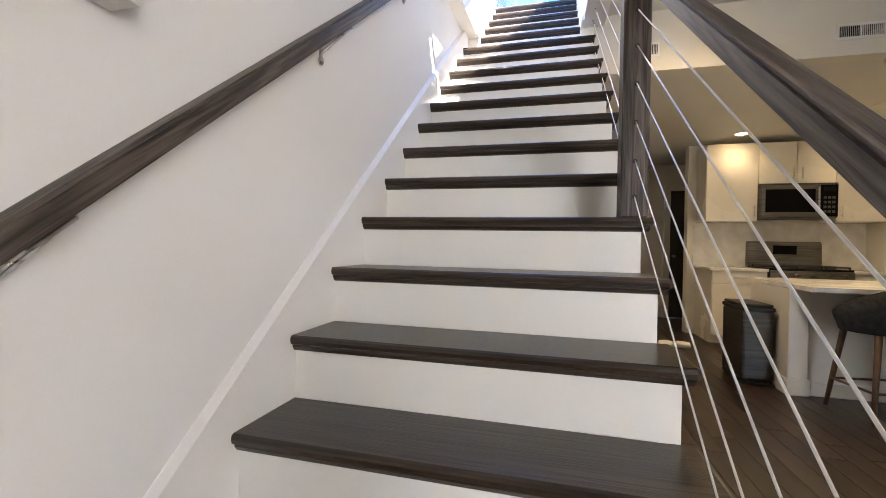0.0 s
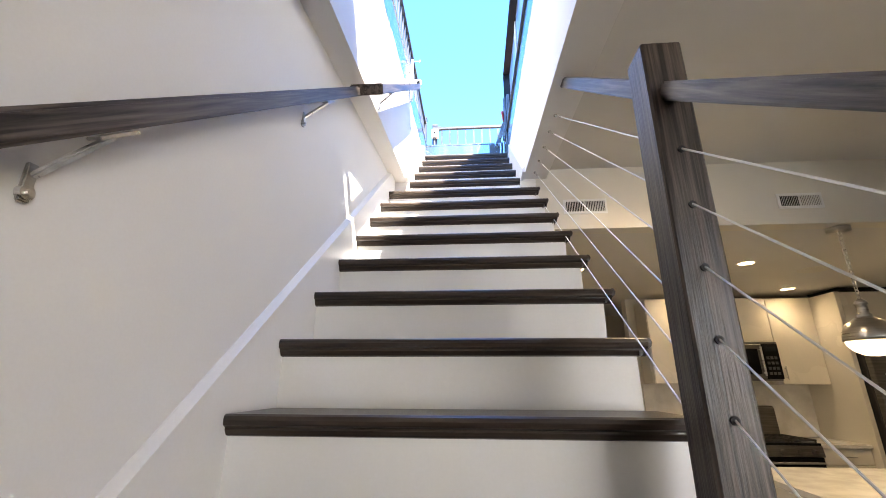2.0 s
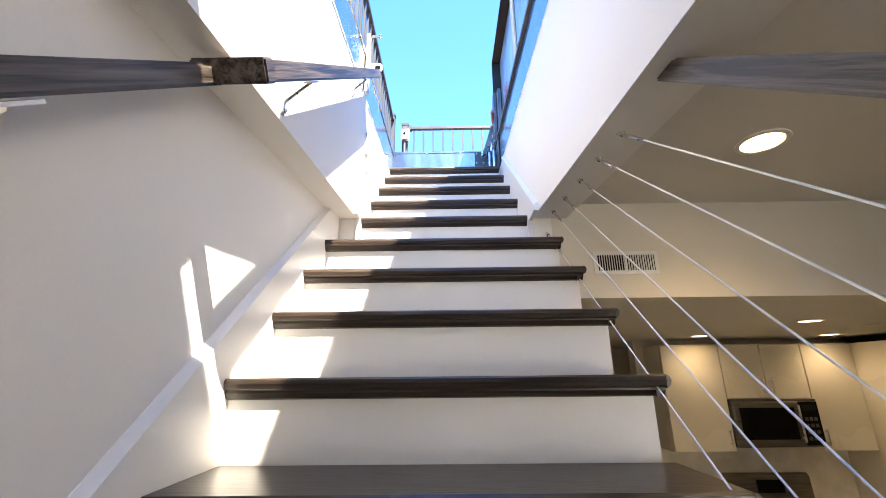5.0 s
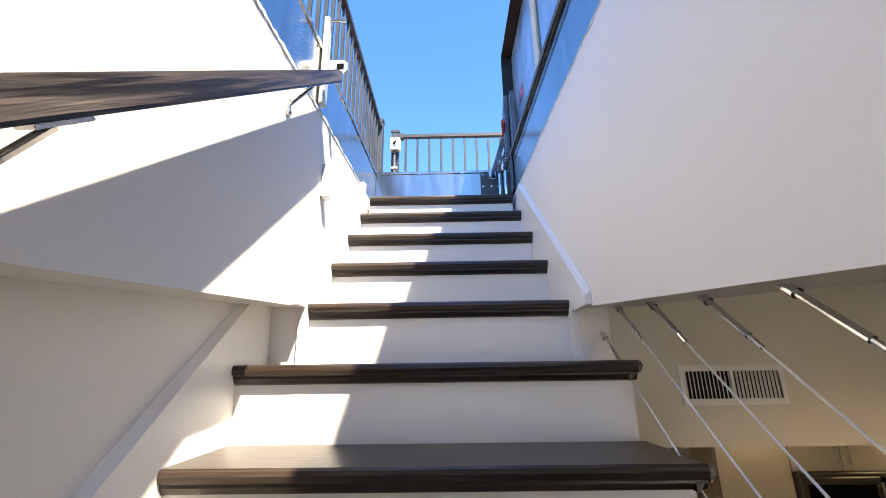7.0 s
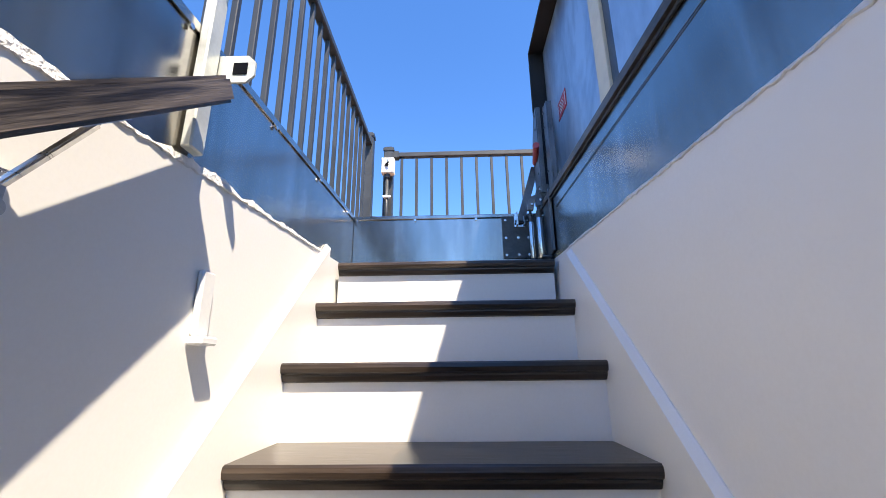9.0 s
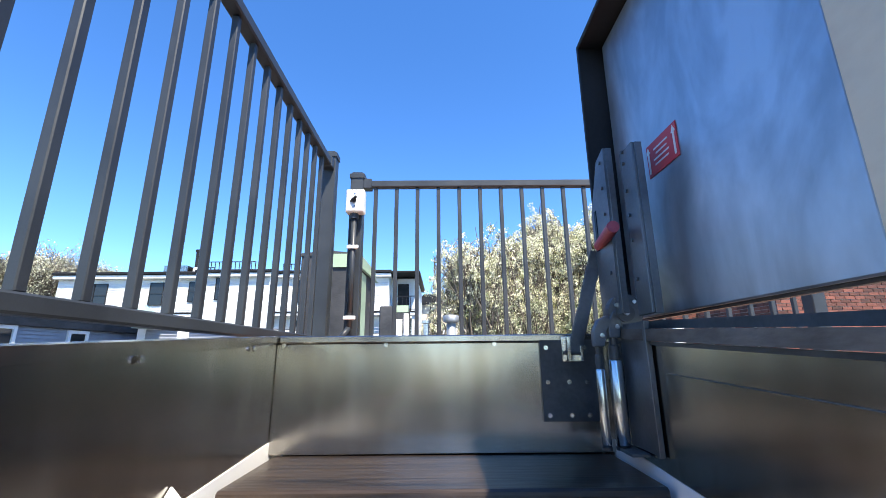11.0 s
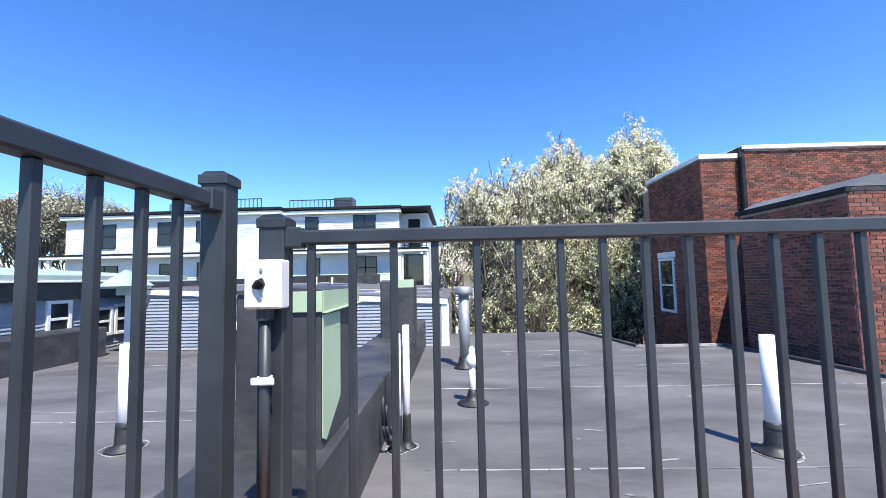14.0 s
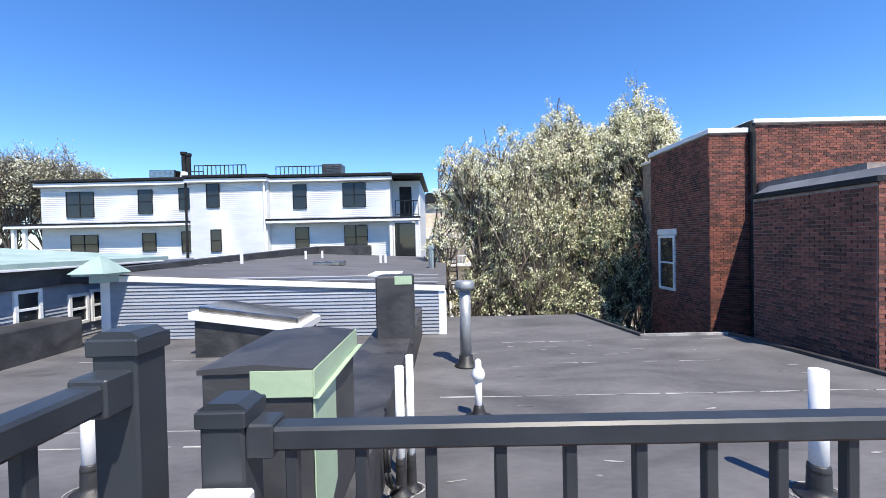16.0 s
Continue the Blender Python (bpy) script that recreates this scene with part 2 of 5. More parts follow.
def rod(a, b, r, sides=10, bm=None, r2=None):
    a, b = Vector(a), Vector(b)
    own = bmesh.new()
    d = b - a
    m = Matrix.Translation((a + b) / 2) @ d.to_track_quat("Z", "Y").to_matrix().to_4x4()
    bmesh.ops.create_cone(own, cap_ends=True, segments=sides, radius1=r, radius2=r if r2 is None else r2, depth=d.length, matrix=m)
    return join(bm, own)


def prism(points, axis, a, b, bm=None, bevel=0.0):
    """A polygon given in the two other axes (in x, y, z order), drawn out along an axis from a to b."""
    own = bmesh.new()

    def p3(p, v):
        q = list(p)
        q.insert("xyz".index(axis), v)
        return q
    lo = [own.verts.new(p3(p, a)) for p in points]
    hi = [own.verts.new(p3(p, b)) for p in points]
    n = len(points)
    own.faces.new(lo)
    own.faces.new(hi)
    for i in range(n):
        own.faces.new((lo[i], lo[(i + 1) % n], hi[(i + 1) % n], hi[i]))
    bmesh.ops.recalc_face_normals(own, faces=own.faces)
    if bevel:
        bmesh.ops.bevel(own, geom=own.edges[:], offset=bevel, segments=1, affect="EDGES")
    return join(bm, own)


def turned(profile, centre, sides=24, bm=None, caps=True):
    """A body of revolution about the vertical through centre: (radius, z) pairs from bottom to top."""
    own = bmesh.new()
    rings = []
    for r, z in profile:
        rings.append([own.verts.new((centre[0] + r * math.cos(2 * math.pi * i / sides), centre[1] + r * math.sin(2 * math.pi * i / sides), centre[2] + z)) for i in range(sides)])
    for u, v in zip(rings, rings[1:]):
        for i in range(sides):
            own.faces.new((u[i], u[(i + 1) % sides], v[(i + 1) % sides], v[i]))
    if caps:
        own.faces.new(rings[0])
        own.faces.new(rings[-1])
    return join(bm, own)


def beam(a, b, w, h, bm=None, bevel=0.004, up=(0, 0, 1)):
    """A bar of width w and height h from a to b, square to its run."""
    a, b = Vector(a), Vector(b)
    d = (b - a).normalized()
    side = d.cross(Vector(up)).normalized()
    top = side.cross(d)
    own = bmesh.new()
    m = Matrix((side, d, top)).transposed().to_4x4()
    bmesh.ops.create_cube(own, size=1, matrix=Matrix.Translation((a + b) / 2) @ m @ Matrix.Diagonal((w, (b - a).length, h, 1)))
    if bevel:
        bmesh.ops.bevel(own, geom=own.edges[:], offset=bevel, segments=2, affect="EDGES")
    return join(bm, own)


def pieces(name, me, parent, places, label=""):
    """Objects of their own on one mesh, as children of a thing or piece of the setting."""
    for m in places:
        ob = new(name, me)
        ob.parent = parent
        ob.matrix_basis = m
        if label:
            ob["label"] = label


def mesh_of(bm, material):
    me = bpy.data.meshes.new("piece")
    bmesh.ops.recalc_face_normals(bm, faces=bm.faces)
    bm.to_mesh(me)
    bm.free()
    me.materials.append(material)
    return me


# ---- numbers of the place ----
RISE, RUN = 0.19, 0.2285
FLOOR = -1.20
SLOPE = RISE / RUN


def soffit(y):
    return 1.48 + 0.098 * y


def soffit_left(y):
    return 1.51 + 0.092 * y


def curb_z(y):
    return 2.578 + 0.056 * y


def plaster_z(y):
    return 2.280 + 0.068 * y


CURB = 2.76          # top of the hatch curb at its far end
Y0, Y1 = 0.18, 3.25  # hatch opening
XL, XR = 0.105, 0.966
WELL_END = 2.035
CEIL, LOWCEIL, BULK = 1.75, 1.285, 2.03
ROOFZ = 2.2

# ---- stair ----
stair = thing("staircase", "straight stair with dark-stained oak treads and white risers", "staircase", (0.5, 0, FLOOR), kind="structure")


def right_end(k):
    return 1.086 - 0.0046 * k


def tread_profile(k, back):
    y, z = k * RUN, k * RISE
    pts = [(y + back, z), (y + 0.008, z), (y + 0.002, z - 0.004), (y, z - 0.013), (y + 0.003, z - 0.024), (y + 0.012, z - 0.029),
           (y + 0.012, z - 0.034), (y + 0.02, z - 0.046), (y + 0.03, z - 0.049), (y + 0.03, z - 0.031), (y + back, z - 0.031)]
    return pts


for k in range(-5, 14):
    wide = k < 9
    x0 = 0.019 if wide else XL + 0.017
    x1 = right_end(k) if wide else XR - 0.017
    back = RUN + 0.028 if k < 13 else Y1 - k * RUN - 0.002
    bm = prism(tread_profile(k, back), "x", x0, x1 - (0.012 if wide else 0))
    if wide:
        y, z = k * RUN, k * RISE
        end = [(x1 - 0.012, z), (x1 - 0.004, z - 0.003), (x1, z - 0.013), (x1 - 0.004, z - 0.025), (x1 - 0.012, z - 0.031)]
        prism(end, "y", y + 0.003, y + back, bm)
        prism([(x1 - 0.034, z - 0.031), (x1 - 0.016, z - 0.031), (x1 - 0.03, z - 0.049), (x1 - 0.034, z - 0.049)], "y", y + 0.012, y + back, bm)
    part("tread", bm, TREAD, stair)
    zb = (k - 1) * RISE if k > -5 else FLOOR
    part("riser", box(x0 - 0.003, x1 - (0.036 if wide else 0), k * RUN + 0.03, k * RUN + 0.046, zb, k * RISE - 0.032), TRIM, stair)
zigzag = []
for k in range(-5, 9):
    y = k * RUN + 0.046
    zigzag += [(y, (k - 1) * RISE - 0.031 if k > -5 else FLOOR), (y, k * RISE - 0.033)]
zigzag += [(BULK, 8 * RISE - 0.033), (BULK, FLOOR)]
part("side_panel", prism(zigzag, "x", 0.985, 1.035), TRIM, stair, "white panel closing the side of the stair")


def skirt_line(wall, face, ya, yb, off=0.132, low=0.25, slant=0.016, bottom=None):
    """A board on a wall that follows the stair, its top edge chamfered towards the room; ends cut plumb."""
    bm = bmesh.new()
    lip = wall + (face - wall) * 0.15
    ring = []
    for y in (ya, yb):
        z = y * SLOPE
        zb = z - low if bottom is None else bottom
        ring.append([bm.verts.new(p) for p in ((wall, y, zb), (wall, y, z + off), (lip, y, z + off), (face, y, z + off - slant), (face, y, zb))])
    bm.faces.new(ring[0])
    bm.faces.new(ring[1])
    for i in range(5):
        bm.faces.new((ring[0][i], ring[0][(i + 1) % 5], ring[1][(i + 1) % 5], ring[1][i]))
    return bm


setting("trim_left", skirt_line(0.0, 0.022, -1.75, 2.03), TRIM, "white skirting board rising along the stair wall", "skirting board")
for name, wall, face, ya, yb, under in (("trim_well_left", XL, XL + 0.019, 1.965, 2.86, soffit_left), ("trim_well_right", XR, XR - 0.019, 1.90, 2.80, soffit)):
    bm = join(skirt_line(wall, face, WELL_END, yb, low=0.27), skirt_line(wall, face, ya, WELL_END, bottom=under(ya) + 0.004))
    setting(name, bm, TRIM, "white skirting board between well wall and upper steps", "skirting board")

# ---- walls of the stairwell and lower room ----
setting("wall_stair_left", box(-0.14, 0.0, -5.0, 2.10, FLOOR, 1.9), PAINT, "off-white painted plaster wall beside the stair", "wall")
ZM = 2.43


def well_side(x0, x1, ya, yb, zlow, ztop):
    return prism([(ya, zlow(ya)), (yb, zlow(yb)), (yb, ztop(yb)), (ya, ztop(ya))], "x", x0, x1)


setting("wall_well_left", well_side(-0.10, XL, -0.6, WELL_END + 0.02, soffit_left, plaster_z), PAINT, "white plaster wall furred out above the stair, under the hatch", "wall")
setting("wall_well_left_upper", well_side(-0.10, XL, WELL_END + 0.02, Y1 + 0.1, lambda y: 1.3, plaster_z), PAINT, "white plaster wall beside the upper steps", "wall")
setting("wall_well_right", well_side(XR, 1.13, -0.6, WELL_END, soffit, plaster_z), PAINT, "white plaster drop wall over the stair rail", "wall")
setting("wall_well_right_upper", well_side(XR, 1.075, WELL_END, Y1 + 0.1, lambda y: 1.3, plaster_z), PAINT, "white plaster wall beside the upper steps", "wall")
setting("wall_well_right_end", box(XR, 1.055, WELL_END - 0.004, WELL_END + 0.1, 8 * RISE, soffit(WELL_END)), PAINT, "white plaster wall end above the step", "wall")
setting("wall_well_back", box(XL, XR, -0.6, Y0, soffit(-0.2), 2.26), PAINT, "white plaster wall closing the hatch shaft", "wall")
setting("wall_well_front", box(XL, XR, Y1 + 0.008, Y1 + 0.1, 1.3, ZM), PAINT, "plaster wall behind the top step", "wall")
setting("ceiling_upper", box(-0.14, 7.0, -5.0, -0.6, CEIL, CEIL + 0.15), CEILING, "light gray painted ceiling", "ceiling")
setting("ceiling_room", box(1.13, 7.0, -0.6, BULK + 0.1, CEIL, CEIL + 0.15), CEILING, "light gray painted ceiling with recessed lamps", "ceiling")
setting("wall_bulkhead", box(1.055, 7.0, BULK, BULK + 0.12, LOWCEIL, CEIL), WARMWALL, "painted bulkhead where the ceiling drops over the kitchen", "wall")
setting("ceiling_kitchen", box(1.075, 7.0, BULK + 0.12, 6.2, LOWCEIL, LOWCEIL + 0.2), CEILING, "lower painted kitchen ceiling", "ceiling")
setting("wall_kitchen_back", box(2.5, 7.0, 4.66, 4.80, FLOOR, LOWCEIL), WARMWALL, "warm white kitchen wall", "wall")
setting("wall_hall_back", box(-0.14, 7.0, 6.0, 6.15, FLOOR, LOWCEIL), WARMWALL, "warm white hall wall", "wall")
setting("wall_hall_left", box(0.93, 1.05, BULK + 0.12, 6.0, FLOOR, LOWCEIL), WARMWALL, "warm white wall under the stair", "wall")
setting("wall_room_right", box(7.0, 7.15, -5.0, 6.15, FLOOR, 1.9), PAINT, "off-white wall closing the room", "wall")
bm = box(-0.14, 3.6, -5.15, -5.0, FLOOR, 1.9)
box(6.8, 7.15, -5.15, -5.0, FLOOR, 1.9, 0, bm)
box(3.6, 6.8, -5.15, -5.0, FLOOR, FLOOR + 0.5, 0, bm)
box(3.6, 6.8, -5.15, -5.0, 1.47, 1.9, 0, bm)
setting("wall_room_back", bm, PAINT, "off-white wall closing the room behind", "wall")
# Added out-of-view wall: blocks the window lamp from the kitchen, not the stair.
setting("wall_daylight_block", box(3.7, 7.0, -1.75, -1.60, FLOOR, CEIL), PAINT, "unseen off-white partition added to keep window daylight off the kitchen", "wall")
floor = setting("floor", box(-0.14, 7.0, -5.0, 6.0, FLOOR - 0.12, FLOOR - 0.012), DARKDOOR, "dark brown wood plank floor", "floor")

# ---- roof hatch ----
hatch = thing("roof_hatch", "open galvanized steel roof hatch with its lid standing upright", "roof hatch", (0.5, 1.7, ZM))


def along(x0, x1, ya, yb, low, high):
    """A strip along the hatch side that follows the slight fall of the roof."""
    return prism([(ya, low(ya)), (yb, low(yb)), (yb, high(yb)), (ya, high(ya))], "x", x0, x1)


part("curb_left", along(0.0, XL - 0.002, Y0, Y1 + 0.1, plaster_z, lambda y: curb_z(y) - 0.02), GALV, hatch)
part("curb_right", along(XR + 0.002, 1.08, Y0, Y1 + 0.1, plaster_z, lambda y: curb_z(y) - 0.02), GALV, hatch)
part("curb_front", box(XL - 0.002, XR + 0.002, Y1, Y1 + 0.09, 13 * RISE + 0.002, CURB - 0.02, 0.002), GALV, hatch)
part("curb_back", box(XL - 0.002, XR + 0.002, Y0 - 0.09, Y0, 2.26, 2.57, 0.002), GALV, hatch)
part("cap_left", along(-0.01, XL + 0.003, Y0 - 0.09, Y1 + 0.10, lambda y: curb_z(y) - 0.019, curb_z), GALV, hatch)
part("cap_front", box(XL + 0.004, XR - 0.004, Y1 - 0.004, Y1 + 0.10, CURB - 0.019, CURB, 0.003), GALV, hatch)
part("rim_strip", along(XR - 0.012, 1.085, Y0 - 0.05, Y1 - 0.02, lambda y: curb_z(y) - 0.012, lambda y: curb_z(y) + 0.012), BROWNSTRIP, hatch, "brown weathered rim strip along the hinge side")
# Thin dark strip standing for the rim's shade on the curb.
part("rim_shade_strip", along(XR - 0.004, XR + 0.001, Y0, Y1 - 0.05, lambda y: curb_z(y) - 0.021, lambda y: curb_z(y) - 0.0135), DARKMETAL, hatch)
part("fold_line", along(XR - 0.0015, XR + 0.001, 1.2, Y1 - 0.3, lambda y: 2.5215 + 0.0505 * y, lambda y: 2.5226 + 0.0505 * y), BRACKET, hatch)
for i, (x, y) in enumerate([(0.125, Y1 - 0.006), (0.39, Y1 - 0.006), (0.672, Y1 - 0.006)]):
    part("screw", rod((x, y, CURB - 0.024), (x, y - 0.004, CURB - 0.024), 0.006, 8), CHROME, hatch)
for y in (0.5, 0.9, 1.3, 1.66, 2.02, 2.38, 2.74, 3.10):
    part("screw", rod((XL + 0.002, y, curb_z(y) - 0.026), (XL + 0.007, y, curb_z(y) - 0.026), 0.006, 8), CHROME, hatch)
rng = random.Random(5)
# ragged caulk line where the sheet meets the plaster, smeared upwards here and there
for x, s, smear in ((XL, 1, 0.020), (XR, -1, 0.006)):
    bm = bmesh.new()
    y, prev, heap = Y0 + 0.02, None, 0.3
    while y < Y1 - 0.42:
        heap = min(1.0, max(0.05, heap + rng.uniform(-0.28, 0.28)))
        z0 = plaster_z(y) - rng.uniform(0.002, 0.007)
        z1 = plaster_z(y) + 0.002 + smear * heap * rng.uniform(0.6, 1.0)
        out = rng.uniform(0.002, 0.0045)
        ring = [bm.verts.new(p) for p in ((x + s * 0.0005, y, z0), (x + s * out, y, z0 + 0.002), (x + s * out * 0.8, y, (z0 + z1) / 2 + rng.uniform(-0.002, 0.002)), (x + s * 0.0005, y, z1))]
        if prev:
            for i in range(3):
                bm.faces.new((prev[i], prev[i + 1], ring[i + 1], ring[i]))
        prev = ring
        y += rng.uniform(0.006, 0.016)
    part("caulk_line", bm, CAULK, hatch, "ragged white caulk bead")["kind"] = "stuff"
LIDY = -0.42  # near end of the lid
lid = part("lid", box(1.058, 1.075, LIDY, 3.275, CURB + 0.03, 3.67, 0.003), DARKMETAL, hatch, "upright dark-edged steel lid lined with sheet metal")
part("lid_rim", box(0.976, 1.058, 3.262, 3.275, CURB + 0.03, 3.67, 0.002), BLACKTRIM, lid)
part("lid_rim", box(0.976, 1.058, LIDY, 3.262, 3.655, 3.67, 0.002), BLACKTRIM, lid)
part("lid_rim", box(0.976, 1.058, LIDY, LIDY + 0.013, CURB + 0.03, 3.655, 0.002), BLACKTRIM, lid)
for ya, yb in ((2.585, 3.245), (1.36, 2.445), (LIDY + 0.03, 1.25)):
    part("lining_sheet", box(1.046, 1.057, ya, yb, CURB + 0.035, 3.645, 0.003), LIDSHEET, lid)
# Galvanised ribs with the warm reflection put into their base colour.
for ya in (2.50, 1.27):
    part("rib", box(1.040, 1.057, ya, ya + 0.082, CURB + 0.035, 3.645, 0.002), CREAM, lid, "rib between lining sheets, warm reflected light put into its cream colour")
    part("slot_strip", box(1.050, 1.057, ya - 0.052, ya - 0.002, CURB + 0.035, 3.645, 0.001), DARKMETAL, lid)
# hold-open hardware at the far end of the lid
plate = prism([(3.10, 2.80), (3.205, 2.80), (3.215, 3.04), (3.215, 3.08), (3.15, 3.205), (3.10, 3.22)], "x", 0.950, 0.956)
bracket = part("hold_open_plate", plate, BRACKET, lid)
part("slot", box(0.9485, 0.9505, 3.182, 3.196, 2.97, 3.08, 0.0005), BLACKGLASS, bracket)
part("flange", box(0.956, 0.972, 3.098, 3.103, 2.80, 3.22, 0.001), BRACKET, bracket)
for z in (3.19, 3.12, 3.05, 2.98, 2.90, 2.83):
    part("bolt", rod((0.946, 3.125, z), (0.956, 3.125, z), 0.0048, 8), BRACKET, bracket)
post_plate = part("stiffener", box(0.975, 0.983, 3.00, 3.065, 2.79, 3.185, 0.002), BRACKET, lid)
part("stiffener_web", box(0.983, 1.000, 3.00, 3.006, 2.79, 3.185, 0.001), BRACKET, post_plate)
for z in (3.18, 3.15, 3.08, 3.02, 2.96, 2.87):
    part("bolt", rod((0.970, 3.045, z), (0.977, 3.045, z), 0.0045, 8), BRACKET, post_plate)
part("grip", rod((0.953, 3.19, 2.985), (0.928, 3.035, 2.99), 0.014, 14), REDGRIP, lid, "faded red rubber handle grip")
label = part("warning_label", box(1.0435, 1.0455, 2.935, 3.065, 3.118, 3.200, 0.0004), RED, lid, "red label with white arrows")
for y in (2.945, 3.055):
    part("arrow", prism([(y - 0.003, 3.126), (y + 0.003, 3.126), (y + 0.003, 3.178), (y + 0.008, 3.178), (y, 3.194), (y - 0.008, 3.178), (y - 0.003, 3.178)], "x", 1.0422, 1.0434), WHITE, label)
for i, (ya, yb) in enumerate(((2.972, 3.030), (2.968, 3.034), (2.975, 3.022), (2.970, 3.031))):
    part("text_bar", box(1.0424, 1.0434, ya, yb, 3.138 + i * 0.013, 3.142 + i * 0.013), WHITE, label)
part("hold_arm", beam((0.953, 3.215, 2.975), (0.872, 3.218, 2.712), 0.034, 0.007, None, 0.002, (0, 1, 0)), BRACKET, hatch, "slanted steel hold-open arm")
part("hinge_bar", along(1.0, 1.03, Y0, Y1 - 0.04, lambda y: curb_z(y) + 0.013, lambda y: curb_z(y) + 0.03), DARKMETAL, hatch)
base = part("spring_plate", box(0.79, 0.955, Y1 - 0.008, Y1 - 0.001, 2.545, 2.745, 0.001), DARKMETAL, hatch)
for x in (0.805, 0.86, 0.905):
    for z in (2.56, 2.64, 2.725):
        part("bolt", rod((x, Y1 - 0.012, z), (x, Y1 - 0.004, z), 0.006, 8), CHROME, base)
SPY = 3.13
for x, rad, z in ((0.901, 0.0105, 2.675), (0.938, 0.0155, 2.695)):
    sp = part("lift_spring", turned([(rad * 0.9, 2.510), (rad, 2.514), (rad, z - 0.004), (rad * 0.88, z)], (x, SPY, 0), 18), CHROME, hatch, "bright cylindrical lift spring", True)
    part("neck", turned([(rad * 0.8, z + 0.001), (rad * 0.8, z + 0.03), (rad * 0.55, z + 0.034), (rad * 0.55, z + 0.07)], (x, SPY, 0), 14), DARKMETAL, sp)
    part("collar", turned([(rad * 1.06, 2.502), (rad * 1.06, 2.509)], (x, SPY, 0), 16), DARKMETAL, sp)
    hook = prism([(x - 0.012, z + 0.05), (x + 0.012, z + 0.05), (x + 0.020, z + 0.085), (x + 0.034, z + 0.108), (x + 0.026, z + 0.122), (x + 0.002, z + 0.112), (x - 0.012, z + 0.085)], "y", SPY - 0.014, SPY + 0.006, None, 0.002)
    part("hook", hook, BRACKET, sp, "curved steel hook")
    part("pin", rod((x + 0.006, SPY - 0.020, z + 0.075), (x + 0.006, SPY - 0.013, z + 0.075), 0.0055, 10), CHROME, sp)
channel = part("spring_channel", box(0.953, 0.9645, 3.00, 3.012, 2.512, 2.775, 0.001), BRACKET, hatch, "gray steel channel beside the springs")
part("web", box(0.9605, 0.9645, 3.012, 3.14, 2.512, 2.775, 0.0008), BRACKET, channel)
part("foot", box(0.925, 0.964, 3.06, 3.145, 2.502, 2.508, 0.0008), BRACKET, channel)
cam_disc = part("hinge_cam", rod((0.972, SPY - 0.012, 2.806), (0.972, SPY + 0.014, 2.806), 0.041, 22), BRACKET, hatch, "round steel hinge cam")
part("hub", rod((0.968, SPY - 0.020, 2.802), (0.968, SPY - 0.011, 2.802), 0.021, 16), DARKMETAL, cam_disc)
part("bolt", rod((0.966, SPY - 0.027, 2.802), (0.966, SPY - 0.019, 2.802), 0.008, 6), CHROME, cam_disc)
for dx, dz in ((-0.024, 0.014), (0.02, 0.022)):
    part("bolt", rod((0.972 + dx, SPY - 0.017, 2.806 + dz), (0.972 + dx, SPY - 0.011, 2.806 + dz), 0.005, 8), CHROME, cam_disc)
clevis = part("clevis", box(0.852, 0.860, 3.205, 3.238, 2.692, 2.752, 0.001), CHROME, hatch, "bright zinc clevis for the arm")
part("plate", box(0.846, 0.895, 3.236, 3.241, 2.690, 2.754, 0.001), CHROME, clevis)
part("cheek", box(0.884, 0.891, 3.205, 3.2355, 2.692, 2.730, 0.001), CHROME, clevis)
part("pin", rod((0.848, 3.218, 2.712), (0.896, 3.218, 2.712), 0.006, 10), DARKMETAL, clevis)
# strike post and latch eye on the fixed side
strike = part("strike_channel", box(XL + 0.002, XL + 0.022, 2.045, 2.085, 2.44, 2.83, 0.003), ZINC, hatch, "zinc-plated strike channel")
part("latch_pin", rod((XL + 0.01, 2.06, 2.82), (XL + 0.075, 2.06, 2.82), 0.007, 10), CHROME, strike)
part("pin_head", rod((XL + 0.07, 2.06, 2.82), (XL + 0.082, 2.06, 2.82), 0.013, 10), CHROME, strike)
eye = prism([(XL + 0.02, 2.60), (XL + 0.075, 2.60), (XL + 0.09, 2.615), (XL + 0.09, 2.645), (XL + 0.075, 2.66), (XL + 0.02, 2.66)], "y", 2.09, 2.095)
eye = part("latch_eye", eye, ZINC, hatch, "bright latch plate with an oval hole")
part("hole", box(XL + 0.048, XL + 0.076, 2.088, 2.0898, 2.617, 2.643, 0.0005), BLACKGLASS, eye)
part("mount", box(XL + 0.002, XL + 0.022, 2.097, 2.125, 2.59, 2.67, 0.003), ZINC, eye)
socket = thing("handrail_socket_cover", "small white plastic cover on the plaster wall", "wall cover", (XL, 2.19, 2.13))
part("cover", box(XL + 0.001, XL + 0.014, 2.15, 2.19, 2.132, 2.25, 0.004), PVC, socket)
part("foot", box(XL + 0.001, XL + 0.03, 2.145, 2.195, 2.116, 2.131, 0.003), PVC, socket)

